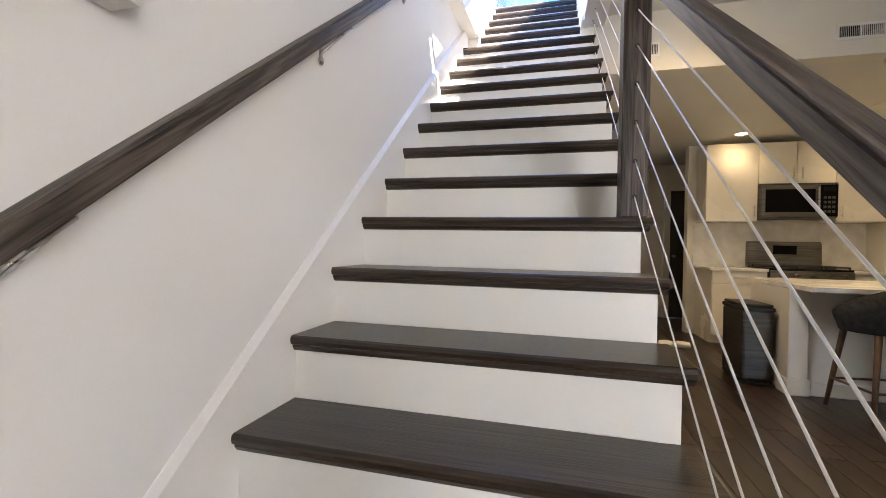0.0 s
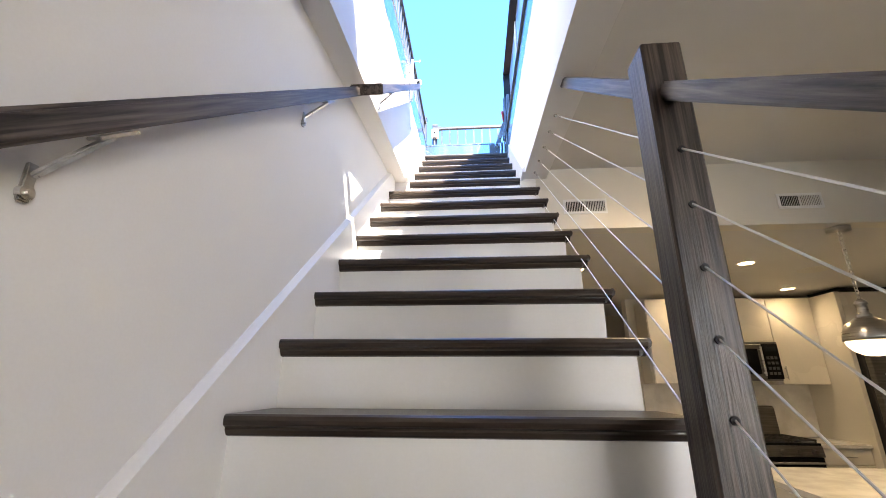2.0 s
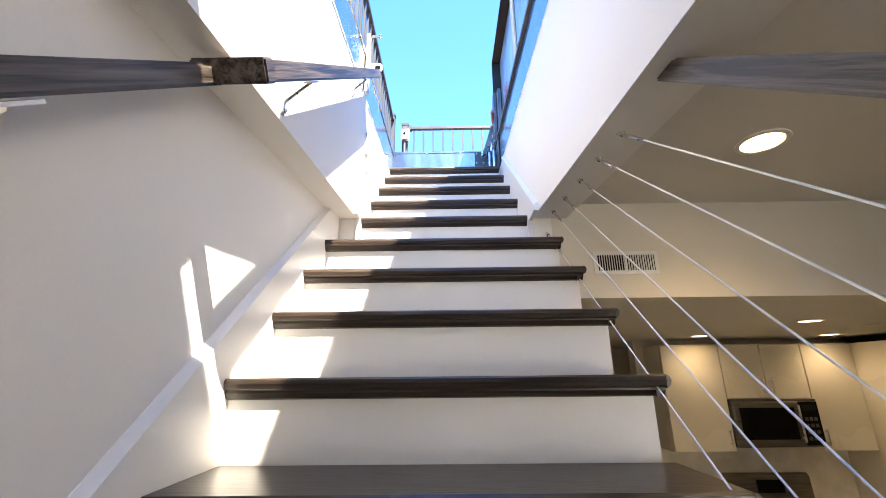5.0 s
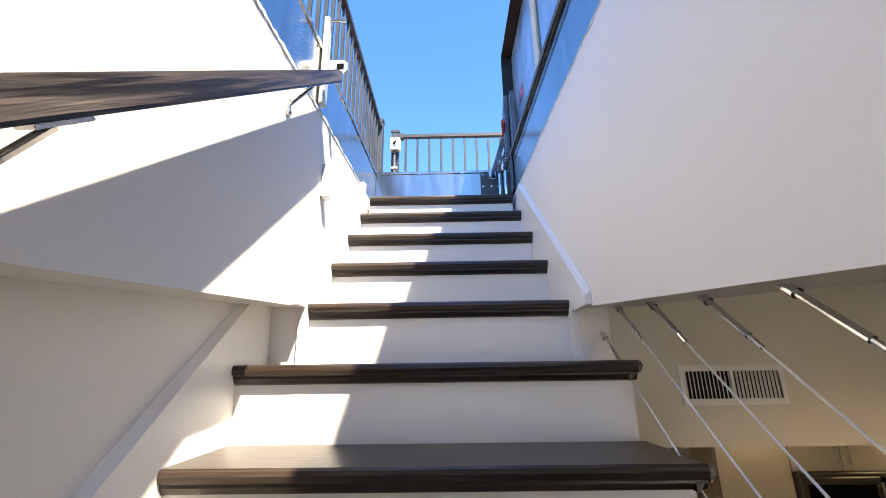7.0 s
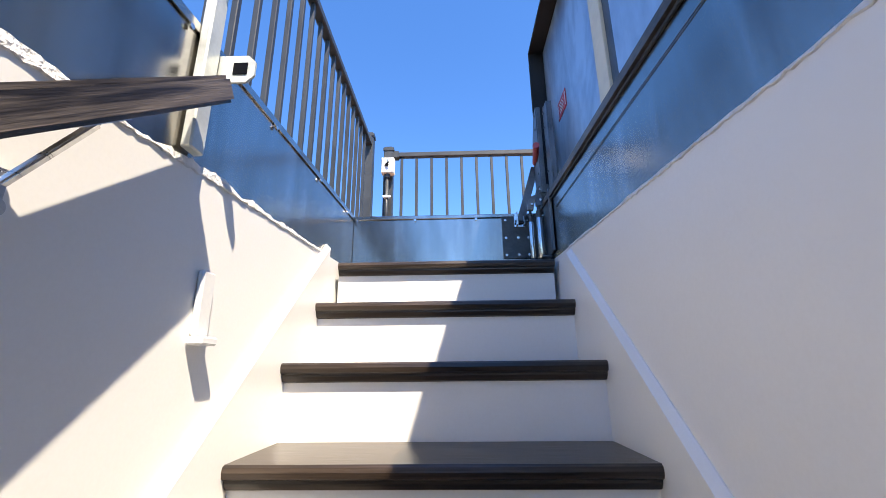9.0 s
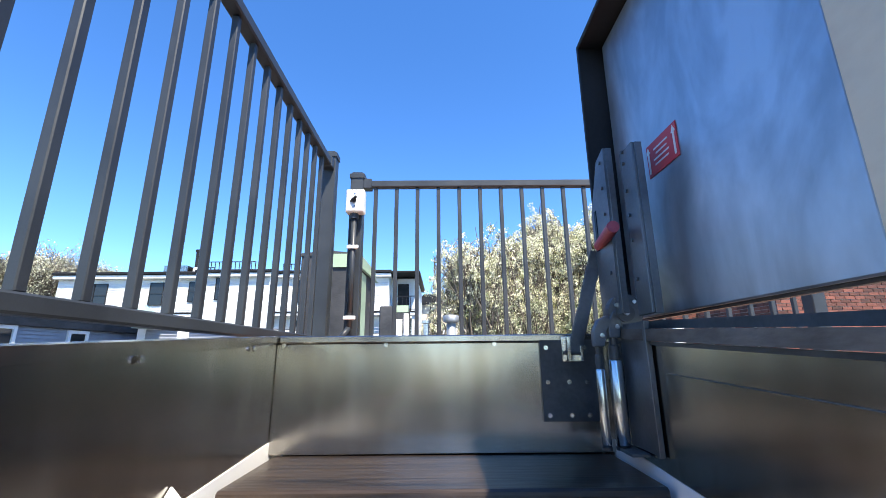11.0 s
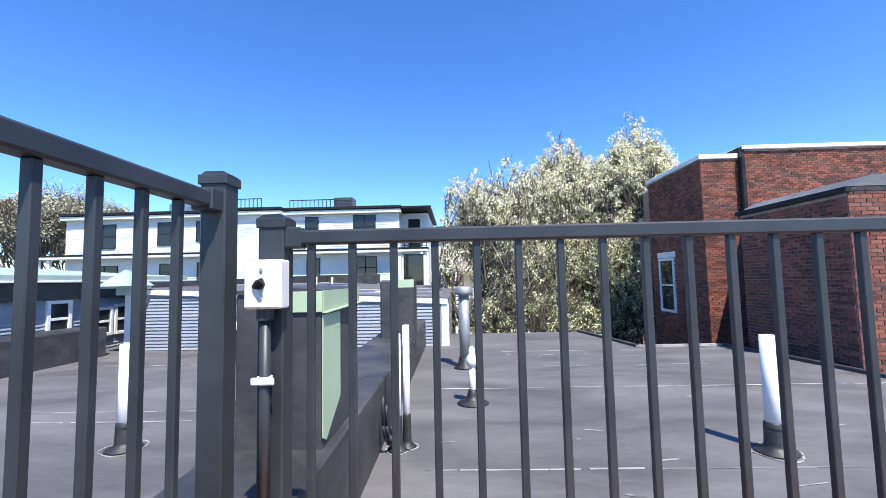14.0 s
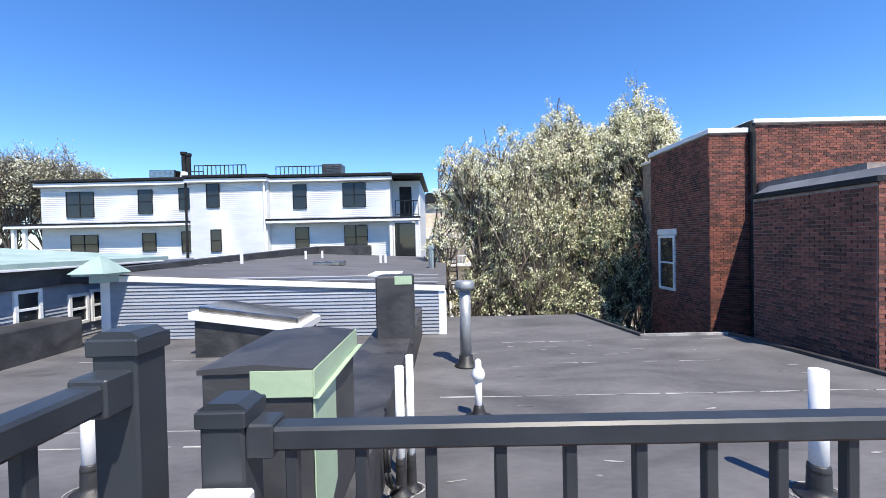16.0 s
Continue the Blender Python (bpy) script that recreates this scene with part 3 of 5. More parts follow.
# ---- guard rails on the roof ----


def guard_post(x, y, z0, ztop, w=0.066):
    def build(parent):
        part("post", box(x - w / 2, x + w / 2, y - w / 2, y + w / 2, z0, ztop - 0.02, 0.004), GUARD, parent)
        c = w / 2 + 0.005
        cap = box(x - c, x + c, y - c, y + c, ztop - 0.035, ztop - 0.010, 0.002)
        prism([(x - c, ztop - 0.010), (x + c, ztop - 0.010), (x + c * 0.6, ztop), (x - c * 0.6, ztop)], "y", y - c * 0.75, y + c * 0.75, cap)
        part("post_cap", cap, GUARD, parent)
        part("base_plate", box(x - 0.06, x + 0.06, y - 0.06, y + 0.06, z0 - 0.012, z0 + 0.03, 0.006), GUARD, parent)
    return build


PITCH = 0.108
left_guard = thing("guard_rail", "charcoal metal guard rail with square balusters along the hatch side", "guard rail", (-0.04, 2.0, 2.68), group="roof guard rails")
GX = -0.04
guard_post(GX, 4.14, 2.71, 3.746)(left_guard)
guard_post(GX, -1.9, 2.71, 3.746)(left_guard)
part("top_rail", box(GX - 0.022, GX + 0.022, -1.86, 4.075, 3.645, 3.685, 0.005), GUARD, left_guard)
part("rail_bracket", box(GX - 0.027, GX + 0.027, 4.06, 4.11, 3.638, 3.692, 0.003), GUARD, left_guard)
part("bottom_rail", box(GX - 0.018, GX + 0.018, -1.86, 4.107, 2.765, 2.795, 0.004), GUARD, left_guard)
for i in range(54):
    y = 3.976 - i * 0.1075
    part("baluster", box(GX - 0.0095, GX + 0.0095, y - 0.0095, y + 0.0095, 2.795, 3.645, 0.002), GUARD, left_guard)
front_guard = thing("guard_rail", "charcoal metal guard rail with square balusters across the hatch end", "guard rail", (1.0, 4.15, 2.58), group="roof guard rails")
GY = 4.155
guard_post(0.105, GY, 2.585, 3.632)(front_guard)
guard_post(2.35, GY, 2.585, 3.632)(front_guard)
part("top_rail", box(0.165, 2.317, GY - 0.020, GY + 0.020, 3.553, 3.590, 0.005), GUARD, front_guard)
part("rail_bracket", box(0.136, 0.178, GY - 0.026, GY + 0.026, 3.545, 3.598, 0.003), GUARD, front_guard)
part("bottom_rail", box(0.138, 2.317, GY - 0.018, GY + 0.018, 2.625, 2.655, 0.004), GUARD, front_guard)
for i in range(20):
    x = 0.199 + i * PITCH
    part("baluster", box(x - 0.0095, x + 0.0095, GY - 0.0095, GY + 0.0095, 2.655, 3.553, 0.002), GUARD, front_guard)
switch = thing("switch_box", "gray weatherproof switch box with a toggle, strapped to the guard post", "switch box", (0.11, 4.08, 3.45))
part("body", box(0.066, 0.156, 4.065, 4.118, 3.393, 3.512, 0.004), PVC, switch)
part("cover", box(0.069, 0.153, 4.059, 4.0645, 3.397, 3.508, 0.002), PVC, switch, "light gray cover plate")
part("toggle", rod((0.093, 4.059, 3.447), (0.122, 4.035, 3.462), 0.006, 8), BLACKTRIM, switch, "black toggle lever")
part("toggle_collar", rod((0.108, 4.060, 3.452), (0.108, 4.048, 3.452), 0.012, 12), BLACKTRIM, switch)
for z in (3.42, 3.487):
    part("screw", rod((0.111, 4.060, z), (0.111, 4.055, z), 0.004, 8), CHROME, switch)
bm = rod((0.105, 4.095, 3.393), (0.105, 4.095, 2.83), 0.0135, 12)
rod((0.105, 4.095, 2.835), (0.07, 4.06, 2.78), 0.0135, 12, bm)
rod((0.07, 4.06, 2.785), (0.06, 4.04, 2.58), 0.0135, 12, bm)
part("conduit", bm, GUARD, switch, "gray conduit down the post", True)
part("conduit_collar", rod((0.105, 4.095, 3.393), (0.105, 4.095, 3.365), 0.021, 14), GUARD, switch)
for z in (3.22, 2.88):
    bm = box(0.078, 0.135, 4.075, 4.083, z - 0.009, z + 0.009, 0.003)
    rod((0.105, 4.095, z - 0.009), (0.105, 4.095, z + 0.009), 0.018, 12, bm)
    part("strap", bm, WHITE, switch, "white conduit strap")

# ---- left handrail ----
rail = thing("handrail", "dark-stained oak handrail on steel brackets along the stair wall", "handrail", (0.08, -0.5, 0.4))


def rail_z(y):
    return SLOPE * y + 0.835


bm = beam((0.072, -2.1, rail_z(-2.1) + 0.002), (0.072, 0.835, rail_z(0.835) + 0.018), 0.044, 0.042, None, 0.006)
part("lower_rail", bm, RAILWOOD, rail)
bm = beam((0.168, 0.815, rail_z(0.815) + 0.024), (0.168, 2.03, rail_z(2.03) + 0.016), 0.058, 0.044, None, 0.006)
part("upper_rail", bm, RAILWOOD, rail)
bm = beam((0.050, 0.82, rail_z(0.82) + 0.0245), (0.199, 0.82, rail_z(0.82) + 0.0245), 0.05, 0.049, None, 0.004, (0, -SLOPE, 1))
part("offset_piece", bm, RAILWOOD, rail)
for wx, rx, y in ((0.0, 0.075, -1.13), (0.0, 0.075, -0.29), (0.0, 0.075, 0.47), (XL, 0.168, 1.085), (XL, 0.168, 1.80)):
    zs = rail_z(y) - (0.0116 if wx else 0.0235 - 0.0055 * (y + 0.4))  # just under the rail
    z = rail_z(y) - 0.03
    bm = rod((wx + 0.002, y, z - 0.070), (wx + 0.012, y, z - 0.070), 0.010, 14)
    beam((wx + 0.006, y, z - 0.084), (wx + 0.006, y, z - 0.028), 0.016, 0.007, bm, 0.002, (1, 0, 0))
    beam((wx + 0.006, y + 0.002, z - 0.046), (rx, y + 0.034, zs + 0.034 * SLOPE - 0.002), 0.013, 0.007, bm, 0.002)
    beam((rx, y + 0.006, zs + 0.006 * SLOPE), (rx, y + 0.064, zs + 0.064 * SLOPE), 0.022, 0.005, bm, 0.001)
    rod((wx + 0.010, y, z - 0.070), (wx + 0.016, y, z - 0.070), 0.004, 8, bm)
    part("bracket", bm, STEEL, rail, "brushed steel rail bracket")
panel = thing("wall_box", "pale gray box mounted on the wall above the handrail", "wall box", (0.0, -1.3, 0.4))
part("body", box(0.002, 0.075, -1.75, -0.962, 0.285, 0.95, 0.004), PAINT, panel)
part("front_panel", box(0.0755, 0.082, -1.70, -1.0, 0.33, 0.90, 0.002), TRIM, panel)

# ---- right rail with cables ----
right_rail = thing("cable_railing", "dark-stained oak post and rail with thin steel cables beside the stair", "cable railing", (1.03, 0.1, 0.0))
PX, PY = 1.03, 0.098
post = box(PX - 0.045, PX + 0.045, PY - 0.045, PY + 0.045, 0.002, 1.006, 0.005)
part("post", post, POSTWOOD, right_rail)


def rz(y):
    return 0.905 + 0.86 * (y - PY)


def low_z(y):
    return 0.872 + 0.80 * (y - PY + 0.043)


part("upper_rail", beam((PX, PY + 0.043, rz(PY + 0.043)), (PX, 1.0, rz(1.0)), 0.042, 0.046, None, 0.005), RAILWOOD, right_rail)
part("lower_rail", beam((PX, PY - 0.043, low_z(PY - 0.043)), (PX, -1.42, low_z(-1.42)), 0.042, 0.040, None, 0.005), RAILWOOD, right_rail)
bm = box(PX - 0.045, PX + 0.045, -1.51, -1.42, FLOOR, low_z(-1.42) + 0.1, 0.005)
part("bottom_post", bm, POSTWOOD, right_rail)
for yt, hole in ((1.15, 0.76), (1.32, 0.635), (1.51, 0.505), (1.71, 0.37), (1.90, 0.235), (WELL_END - 0.006, 0.11)):
    z0 = hole
    zt = soffit(yt) if yt < 2.0 else 1.60
    fall = (zt - z0) / (yt - PY)
    ya = -1.42
    za = z0 + 0.76 * (ya - PY)
    if za < FLOOR + 0.06:
        za = FLOOR + 0.06
        ya = PY + (za - z0) / 0.76
    strand = rod((PX, ya, za), (PX, PY, z0), 0.0021, 6)
    rod((PX, PY, z0), (PX, yt, zt), 0.0021, 6, strand)
    cable = part("cable", strand, CABLE, right_rail, "thin stainless cable")
    d = Vector((0, yt, zt)) - Vector((0, PY, z0))
    d.normalize()
    e = Vector((PX, yt, zt))
    bm = rod(e - d * 0.13, e - d * 0.02, 0.0055, 10)
    rod(e - d * 0.16, e - d * 0.13, 0.004, 8, bm)
    rod(e - d * 0.025, e + d * 0.004, 0.0085, 10, bm)
    part("turnbuckle", bm, CHROME, cable, "steel turnbuckle")
    for yy, zz in ((PY - 0.046, z0 - 0.046 * fall), (PY + 0.046, z0 + 0.046 * fall)):
        part("ferrule", rod((PX, yy - 0.002, zz), (PX, yy + 0.002, zz), 0.008, 10), BLACKTRIM, cable)

# ---- roofs ----
WX0, WX1, WY0, WY1 = -0.12, 1.14, -0.65, 3.36
bm = box(-0.3, WX0, -6, 12.7, ROOFZ - 0.25, ROOFZ)
box(WX1, 5.3, -6, 10.58, ROOFZ - 0.25, ROOFZ, 0, bm)
box(WX0, WX1, WY1, 10.58, ROOFZ - 0.25, ROOFZ, 0, bm)
box(WX0, WX1, -6, WY0, ROOFZ - 0.25, ROOFZ, 0, bm)
prism([(WX0, 10.58), (3.72, 10.58), (3.33, 12.75), (WX0, 12.75)], "z", ROOFZ - 0.25, ROOFZ, bm)
prism([(5.3, -6), (5.3, 10.58), (5.22, 10.58), (5.55, 8.44), (5.9, 5.6), (6.2, -6)], "z", ROOFZ - 0.25, ROOFZ - 0.002, bm)
roof = setting("roof_flat", bm, ROOF, "flat dark gray membrane roof with chalky seams", "roof")
rng = random.Random(11)
for name, y, xa, xb in (("a", 7.93, 0.35, 5.5), ("b", 10.3, 0.35, 4.9), ("c", 5.9, 0.35, 5.6), ("d", 9.1, 1.8, 5.3)):
    bm = bmesh.new()
    x = xa
    while x < xb:
        w = rng.uniform(0.15, 0.7)
        if name in "ac" or rng.random() < 0.45:
            box(x, x + w, y + rng.uniform(-0.006, 0.006), y + rng.uniform(0.010, 0.035 if name == "a" else 0.022), ROOFZ + 0.0015, ROOFZ + 0.005, 0, bm)
        x += w + rng.uniform(0.0, 0.10)
    part("seam", bm, SEAM, roof, "chalky lap seam")
bm = bmesh.new()
for i in range(46):
    x, y = rng.uniform(0.4, 5.0), rng.uniform(5.5, 12.0)
    if x > 3.3 and y > 10.3:
        continue
    w, h = rng.uniform(0.02, 0.16), rng.uniform(0.006, 0.02)
    own = bmesh.new()
    bmesh.ops.create_circle(own, cap_ends=True, segments=7, radius=1, matrix=Matrix.Translation((x, y, ROOFZ + 0.004)) @ Matrix.Rotation(rng.uniform(-0.3, 0.3), 4, "Z") @ Matrix.Diagonal((w, h, 1, 1)))
    join(bm, own)
part("chalk_marks", bm, SEAM, roof, "chalky scuff marks")
setting("trim_roof_edge", prism([(3.70, 10.54), (5.24, 10.54), (5.24, 10.62), (3.76, 10.62)], "z", ROOFZ, ROOFZ + 0.035), SEAM, "raised metal roof edge", "roof edge")
bm = beam((3.74, 10.58, ROOFZ + 0.02), (3.35, 12.75, ROOFZ + 0.02), 0.09, 0.045, None, 0.004)
beam((5.22, 10.58, ROOFZ + 0.02), (5.55, 8.44, ROOFZ + 0.02), 0.09, 0.045, bm, 0.004)
beam((5.55, 8.44, ROOFZ + 0.02), (5.9, 5.6, ROOFZ + 0.02), 0.09, 0.045, bm, 0.004)
setting("trim_roof_edge_right", bm, MEMBRANE, "raised membrane roof edge", "roof edge")
bm = box(-0.55, -0.12, -6, 3.36, ROOFZ - 0.1, 2.69, 0.012)
box(-0.55, -0.005, 3.36, 12.7, ROOFZ - 0.1, 2.69, 0.012, bm)
setting("parapet_party", bm, MEMBRANE, "low party wall wrapped in black roofing membrane", "parapet")
setting("wall_hatch_plinth", box(-0.12, -0.01, -0.65, 3.36, ROOFZ, 2.70, 0.01), MEMBRANE, "membrane-wrapped plinth beside the hatch", "plinth")
bm = box(-12, -0.55, -6, 16, ROOFZ - 0.25, ROOFZ - 0.004)
left_roof = setting("roof_neighbour", bm, ROOF, "flat dark gray membrane roof of the house next door", "roof")
for y, xa, xb in ((6.95, -5.6, -0.6), (7.25, -5.6, -1.0), (9.6, -5.0, -2.2)):
    bm = bmesh.new()
    x = xa
    while x < xb:
        w = rng.uniform(0.2, 0.8)
        box(x, x + w, y - 0.008, y + rng.uniform(0.005, 0.016), ROOFZ - 0.003, ROOFZ + 0.001, 0, bm)
        x += w + rng.uniform(0.0, 0.2)
    part("seam", bm, SEAM, left_roof, "chalky lap seam")
setting("parapet_left", box(-6.4, -5.8, 2.0, 10.6, ROOFZ - 0.1, 2.72, 0.02), MEMBRANE, "membrane-wrapped parapet of the house next door", "parapet")
deck = setting("deck_landing", box(-0.02, 2.45, 3.352, 4.27, 2.40, 2.548), MEMBRANE, "orange-brown board landing in front of the hatch", "deck")
for i in range(6):
    part("board", box(-0.02, 2.45, 3.356 + i * 0.152, 3.504 + i * 0.152, 2.550, 2.574, 0.003), PLY, deck)
setting("wall_deck_base", box(-0.004, 2.43, 3.40, 4.25, ROOFZ, 2.40), MEMBRANE, "membrane-wrapped base of the landing", "deck base")


def vent_pipe(x, y, h, r=0.055, cap="plain", z=ROOFZ, boot=0.2):
    t = thing("vent_pipe", "white plastic vent pipe standing in a black rubber boot", "vent pipe", (x, y, z), group="roof vent pipes")
    part("pipe", turned([(r, 0.02), (r, h), (r * 0.86, h), (r * 0.86, h - 0.05)], (x, y, z), 18), PVC, t, "", True)
    part("boot", turned([(r * 2.6, 0.004), (r * 2.5, 0.012), (r * 1.5, 0.03), (r * 1.28, 0.06), (r * 1.18, boot), (r * 1.02, boot + 0.01)], (x, y, z), 18), RUBBER, t, "black rubber boot", True)
    part("clamp", turned([(r * 1.22, 0.0), (r * 1.24, 0.004), (r * 1.24, 0.016), (r * 1.22, 0.02)], (x, y, z + boot * 0.8), 18), RUBBER, t)
    ring = bmesh.new()
    for i in range(22):
        a = i / 22 * 2 * math.pi
        rr = r * (3.1 + 0.25 * math.sin(3 * a + x * 7))
        beam((x + rr * math.cos(a), y + rr * math.sin(a), z + 0.004), (x + rr * math.cos(a + 0.30), y + rr * math.sin(a + 0.30), z + 0.004), 0.012, 0.004, ring, 0)
    part("sealant_ring", ring, SEAM, t, "chalky sealant ring")
    return t


vent_pipe(2.79, 6.15, 0.81, 0.052)
vent_pipe(0.12, 6.25, 0.85, 0.030, boot=0.24)
vent_pipe(0.185, 6.30, 0.91, 0.026, boot=0.24)
vent_pipe(-1.70, 7.50, 0.52, 0.042, z=ROOFZ - 0.004)
vent_pipe(-2.02, 6.33, 0.80, 0.050, z=ROOFZ - 0.004)
capped = thing("vent_pipe", "short white vent pipe with a rounded cap in a black boot", "vent pipe", (0.725, 7.38, ROOFZ), group="roof vent pipes")
part("pipe", turned([(0.032, 0.02), (0.032, 0.40)], (0.725, 7.38, ROOFZ), 16), PVC, capped, "", True)
part("cap", turned([(0.036, 0.36), (0.062, 0.40), (0.064, 0.43), (0.05, 0.47), (0.032, 0.49), (0.030, 0.55), (0.012, 0.57)], (0.725, 7.38, ROOFZ), 16), PVC, capped, "", True)
part("boot", turned([(0.16, 0.004), (0.15, 0.015), (0.075, 0.04), (0.055, 0.09), (0.045, 0.13), (0.034, 0.14)], (0.725, 7.38, ROOFZ), 16), RUBBER, capped, "", True)
flue = thing("flue_pipe", "tall galvanized flue pipe with a flat cap on the roof", "flue pipe", (0.69, 9.07, ROOFZ))
part("pipe", turned([(0.075, 0.02), (0.075, 1.02)], (0.69, 9.07, ROOFZ), 18), DULLPIPE, flue, "", True)
part("cap", turned([(0.078, 1.02), (0.125, 1.035), (0.13, 1.06), (0.13, 1.13), (0.11, 1.145)], (0.69, 9.07, ROOFZ), 18), DULLPIPE, flue, "", True)
part("boot", turned([(0.16, 0.004), (0.15, 0.02), (0.10, 0.05), (0.092, 0.14), (0.078, 0.15)], (0.69, 9.07, ROOFZ), 18), RUBBER, flue, "", True)

hose = thing("drain_hose", "black rubber hoses looping down beside the party wall", "hose", (0.06, 6.2, ROOFZ))
for x, top in ((0.035, 2.62), (0.06, 2.56)):
    pts = [Vector((x, 6.12, top)), Vector((x, 6.12, 2.42)), Vector((x + 0.01, 6.14, 2.33)), Vector((x + 0.03, 6.18, 2.28)), Vector((x + 0.06, 6.22, 2.265))]
    bm = bmesh.new()
    for p, q in zip(pts, pts[1:]):
        rod(p, q, 0.011, 10, bm)
    part("hose", bm, RUBBER, hose, "", True)

# chimney stubs on the party wall
stub = thing("chimney_box", "black membrane-wrapped chimney box with pale green flashing on top", "chimney", (-0.25, 5.3, 2.69))
part("body", box(-0.46, -0.05, 5.02, 5.68, 2.60, 3.405, 0.008), MEMBRANE, stub)
part("top_sheet", prism([(-0.47, 3.40), (-0.045, 3.405), (-0.045, 3.418), (-0.26, 3.436), (-0.47, 3.418)], "y", 5.01, 5.70), MEMBRANE, stub)
part("front_flashing", box(-0.275, -0.046, 5.006, 5.0105, 3.315, 3.412, 0.001), GREEN, stub, "pale green flashing strip")
part("side_flashing", prism([(5.004, 3.310), (5.72, 3.33), (5.72, 3.415), (5.004, 3.415)], "x", -0.044, -0.039), GREEN, stub, "pale green flashing strip")
part("drip_edge", beam((-0.034, 5.0, 3.312), (-0.026, 5.74, 3.325), 0.022, 0.006, None, 0.001), GREEN, stub)
part("side_sheet", prism([(5.012, 2.745), (5.06, 2.72), (5.30, 2.86), (5.30, 3.30), (5.012, 3.30)], "x", -0.048, -0.043), GREEN, stub, "pale green side sheet with a slanted lower edge")
stub2 = thing("chimney_box", "black membrane-wrapped chimney stub with a small pale green patch", "chimney", (-0.2, 8.8, 2.69))
part("body", box(-0.43, 0.02, 8.62, 9.05, 2.60, 3.455, 0.02), MEMBRANE, stub2)
part("flashing", box(-0.19, 0.022, 8.614, 8.6185, 3.355, 3.46, 0.001), GREEN, stub2, "pale green flashing patch")
sky_box = thing("skylight", "white-framed skylight on a membrane curb", "skylight", (-2.57, 10.15, ROOFZ))
part("curb", prism([(-3.36, ROOFZ - 0.1), (-1.78, ROOFZ - 0.1), (-1.78, 2.56), (-3.36, 2.78)], "y", 9.75, 10.55), MEMBRANE, sky_box)
bm = prism([(-3.42, 2.785), (-1.72, 2.55), (-1.72, 2.66), (-3.42, 2.895)], "y", 9.68, 10.62, None, 0.006)
part("frame", bm, WHITE, sky_box)
bm = prism([(-3.32, 2.885), (-1.82, 2.675), (-1.82, 2.76), (-3.32, 2.97)], "y", 9.78, 10.52, None, 0.012)
part("glazing", bm, GALV, sky_box, "pale skylight glazing")

# ---- neighbouring buildings ----


def clap_wall(parent, axis, at, a, b, z0, ztop, step=0.063, facing=-1):
    """Lapped boards on a wall: along x at a given y, or along y at a given x."""
    n = int((max(ztop(a), ztop(b)) - z0) / step) + 1
    for i in range(n):
        z = z0 + i * step
        za, zb = min(z + step + 0.02, ztop(a)), min(z + step + 0.02, ztop(b))
        if za <= z + 0.005 and zb <= z + 0.005:
            continue
        za, zb = max(za, z + 0.006), max(zb, z + 0.006)
        o0, o1 = at + facing * 0.034, at + facing * 0.004
        bm = bmesh.new()
        rows = []
        for u, zt in ((a, za), (b, zb)):
            pts = [(o0, z), (o1, zt), (at, zt), (at, z)]
            rows.append([bm.verts.new((u, p, q) if axis == "x" else (p, u, q)) for p, q in pts])
        bm.faces.new(rows[0])
        bm.faces.new(rows[1])
        for j in range(4):
            bm.faces.new((rows[0][j], rows[0][(j + 1) % 4], rows[1][(j + 1) % 4], rows[1][j]))
        part("clapboard", bm, CLAP, parent)


def window_unit(parent, axis, at, u0, u1, z0, z1, frame_mat, facing=-1, bars=1, trim=0.07, deep=0.05):
    """A window on a wall: casing, sash bars and dark panes, standing proud of the wall."""
    def b(ua, ub, za, zb, d0, d1, bev=0.004):
        lo, hi = sorted((at + facing * d0, at + facing * d1))
        return box(ua, ub, lo, hi, za, zb, bev) if axis == "x" else box(lo, hi, ua, ub, za, zb, bev)
    bm = b(u0 - trim, u0, z0 - trim, z1 + trim, 0.0, deep)
    for q in (b(u1, u1 + trim, z0 - trim, z1 + trim, 0.0, deep), b(u0, u1, z1, z1 + trim, 0.0, deep), b(u0 - 0.02, u1 + 0.02, z0 - trim, z0, 0.0, deep + 0.015)):
        join(bm, q)
    w = part("window", bm, frame_mat, parent)
    zm = (z0 + z1) / 2
    part("pane", b(u0, u1, zm, z1, 0.012, 0.02 if deep < 0.08 else 0.058, 0), DARKGLASS, w)
    part("pane", b(u0, u1, z0, zm, 0.008, 0.016 if deep < 0.08 else 0.054, 0), DARKGLASS, w)
    part("sash_bar", b(u0, u1, zm - 0.022, zm + 0.022, 0.0165, deep - 0.012, 0.002), frame_mat, w)
    for i in range(1, bars):
        u = u0 + (u1 - u0) * i / bars
        part("mullion", b(u - 0.03, u + 0.03, z0, z1, 0.021, deep - 0.008, 0.002), frame_mat, w)
    return w


gray_house = thing("clapboard_house", "gray clapboard house with a flat membrane roof and white trim", "house", (-3, 11.2, -6))
GYW = 11.05


def gray_top(x):
    return 3.30 - 0.055 * (x + 5.6) / 1.0 * 0.9


part("wall", prism([(-5.75, -6), (0.42, -6), (0.42, gray_top(0.42)), (-5.75, gray_top(-5.75))], "y", GYW, GYW + 13), CLAP, gray_house)
clap_wall(gray_house, "x", GYW - 0.001, -5.7, 0.30, 2.02, gray_top)
part("fascia", beam((-5.78, GYW - 0.03, gray_top(-5.75) + 0.03), (0.42, GYW - 0.03, gray_top(0.42) + 0.03), 0.07, 0.10, None, 0.006), WHITE, gray_house)
part("corner_board", box(0.30, 0.44, GYW - 0.035, GYW + 0.05, -2.0, gray_top(0.4) - 0.02, 0.004), WHITE, gray_house)
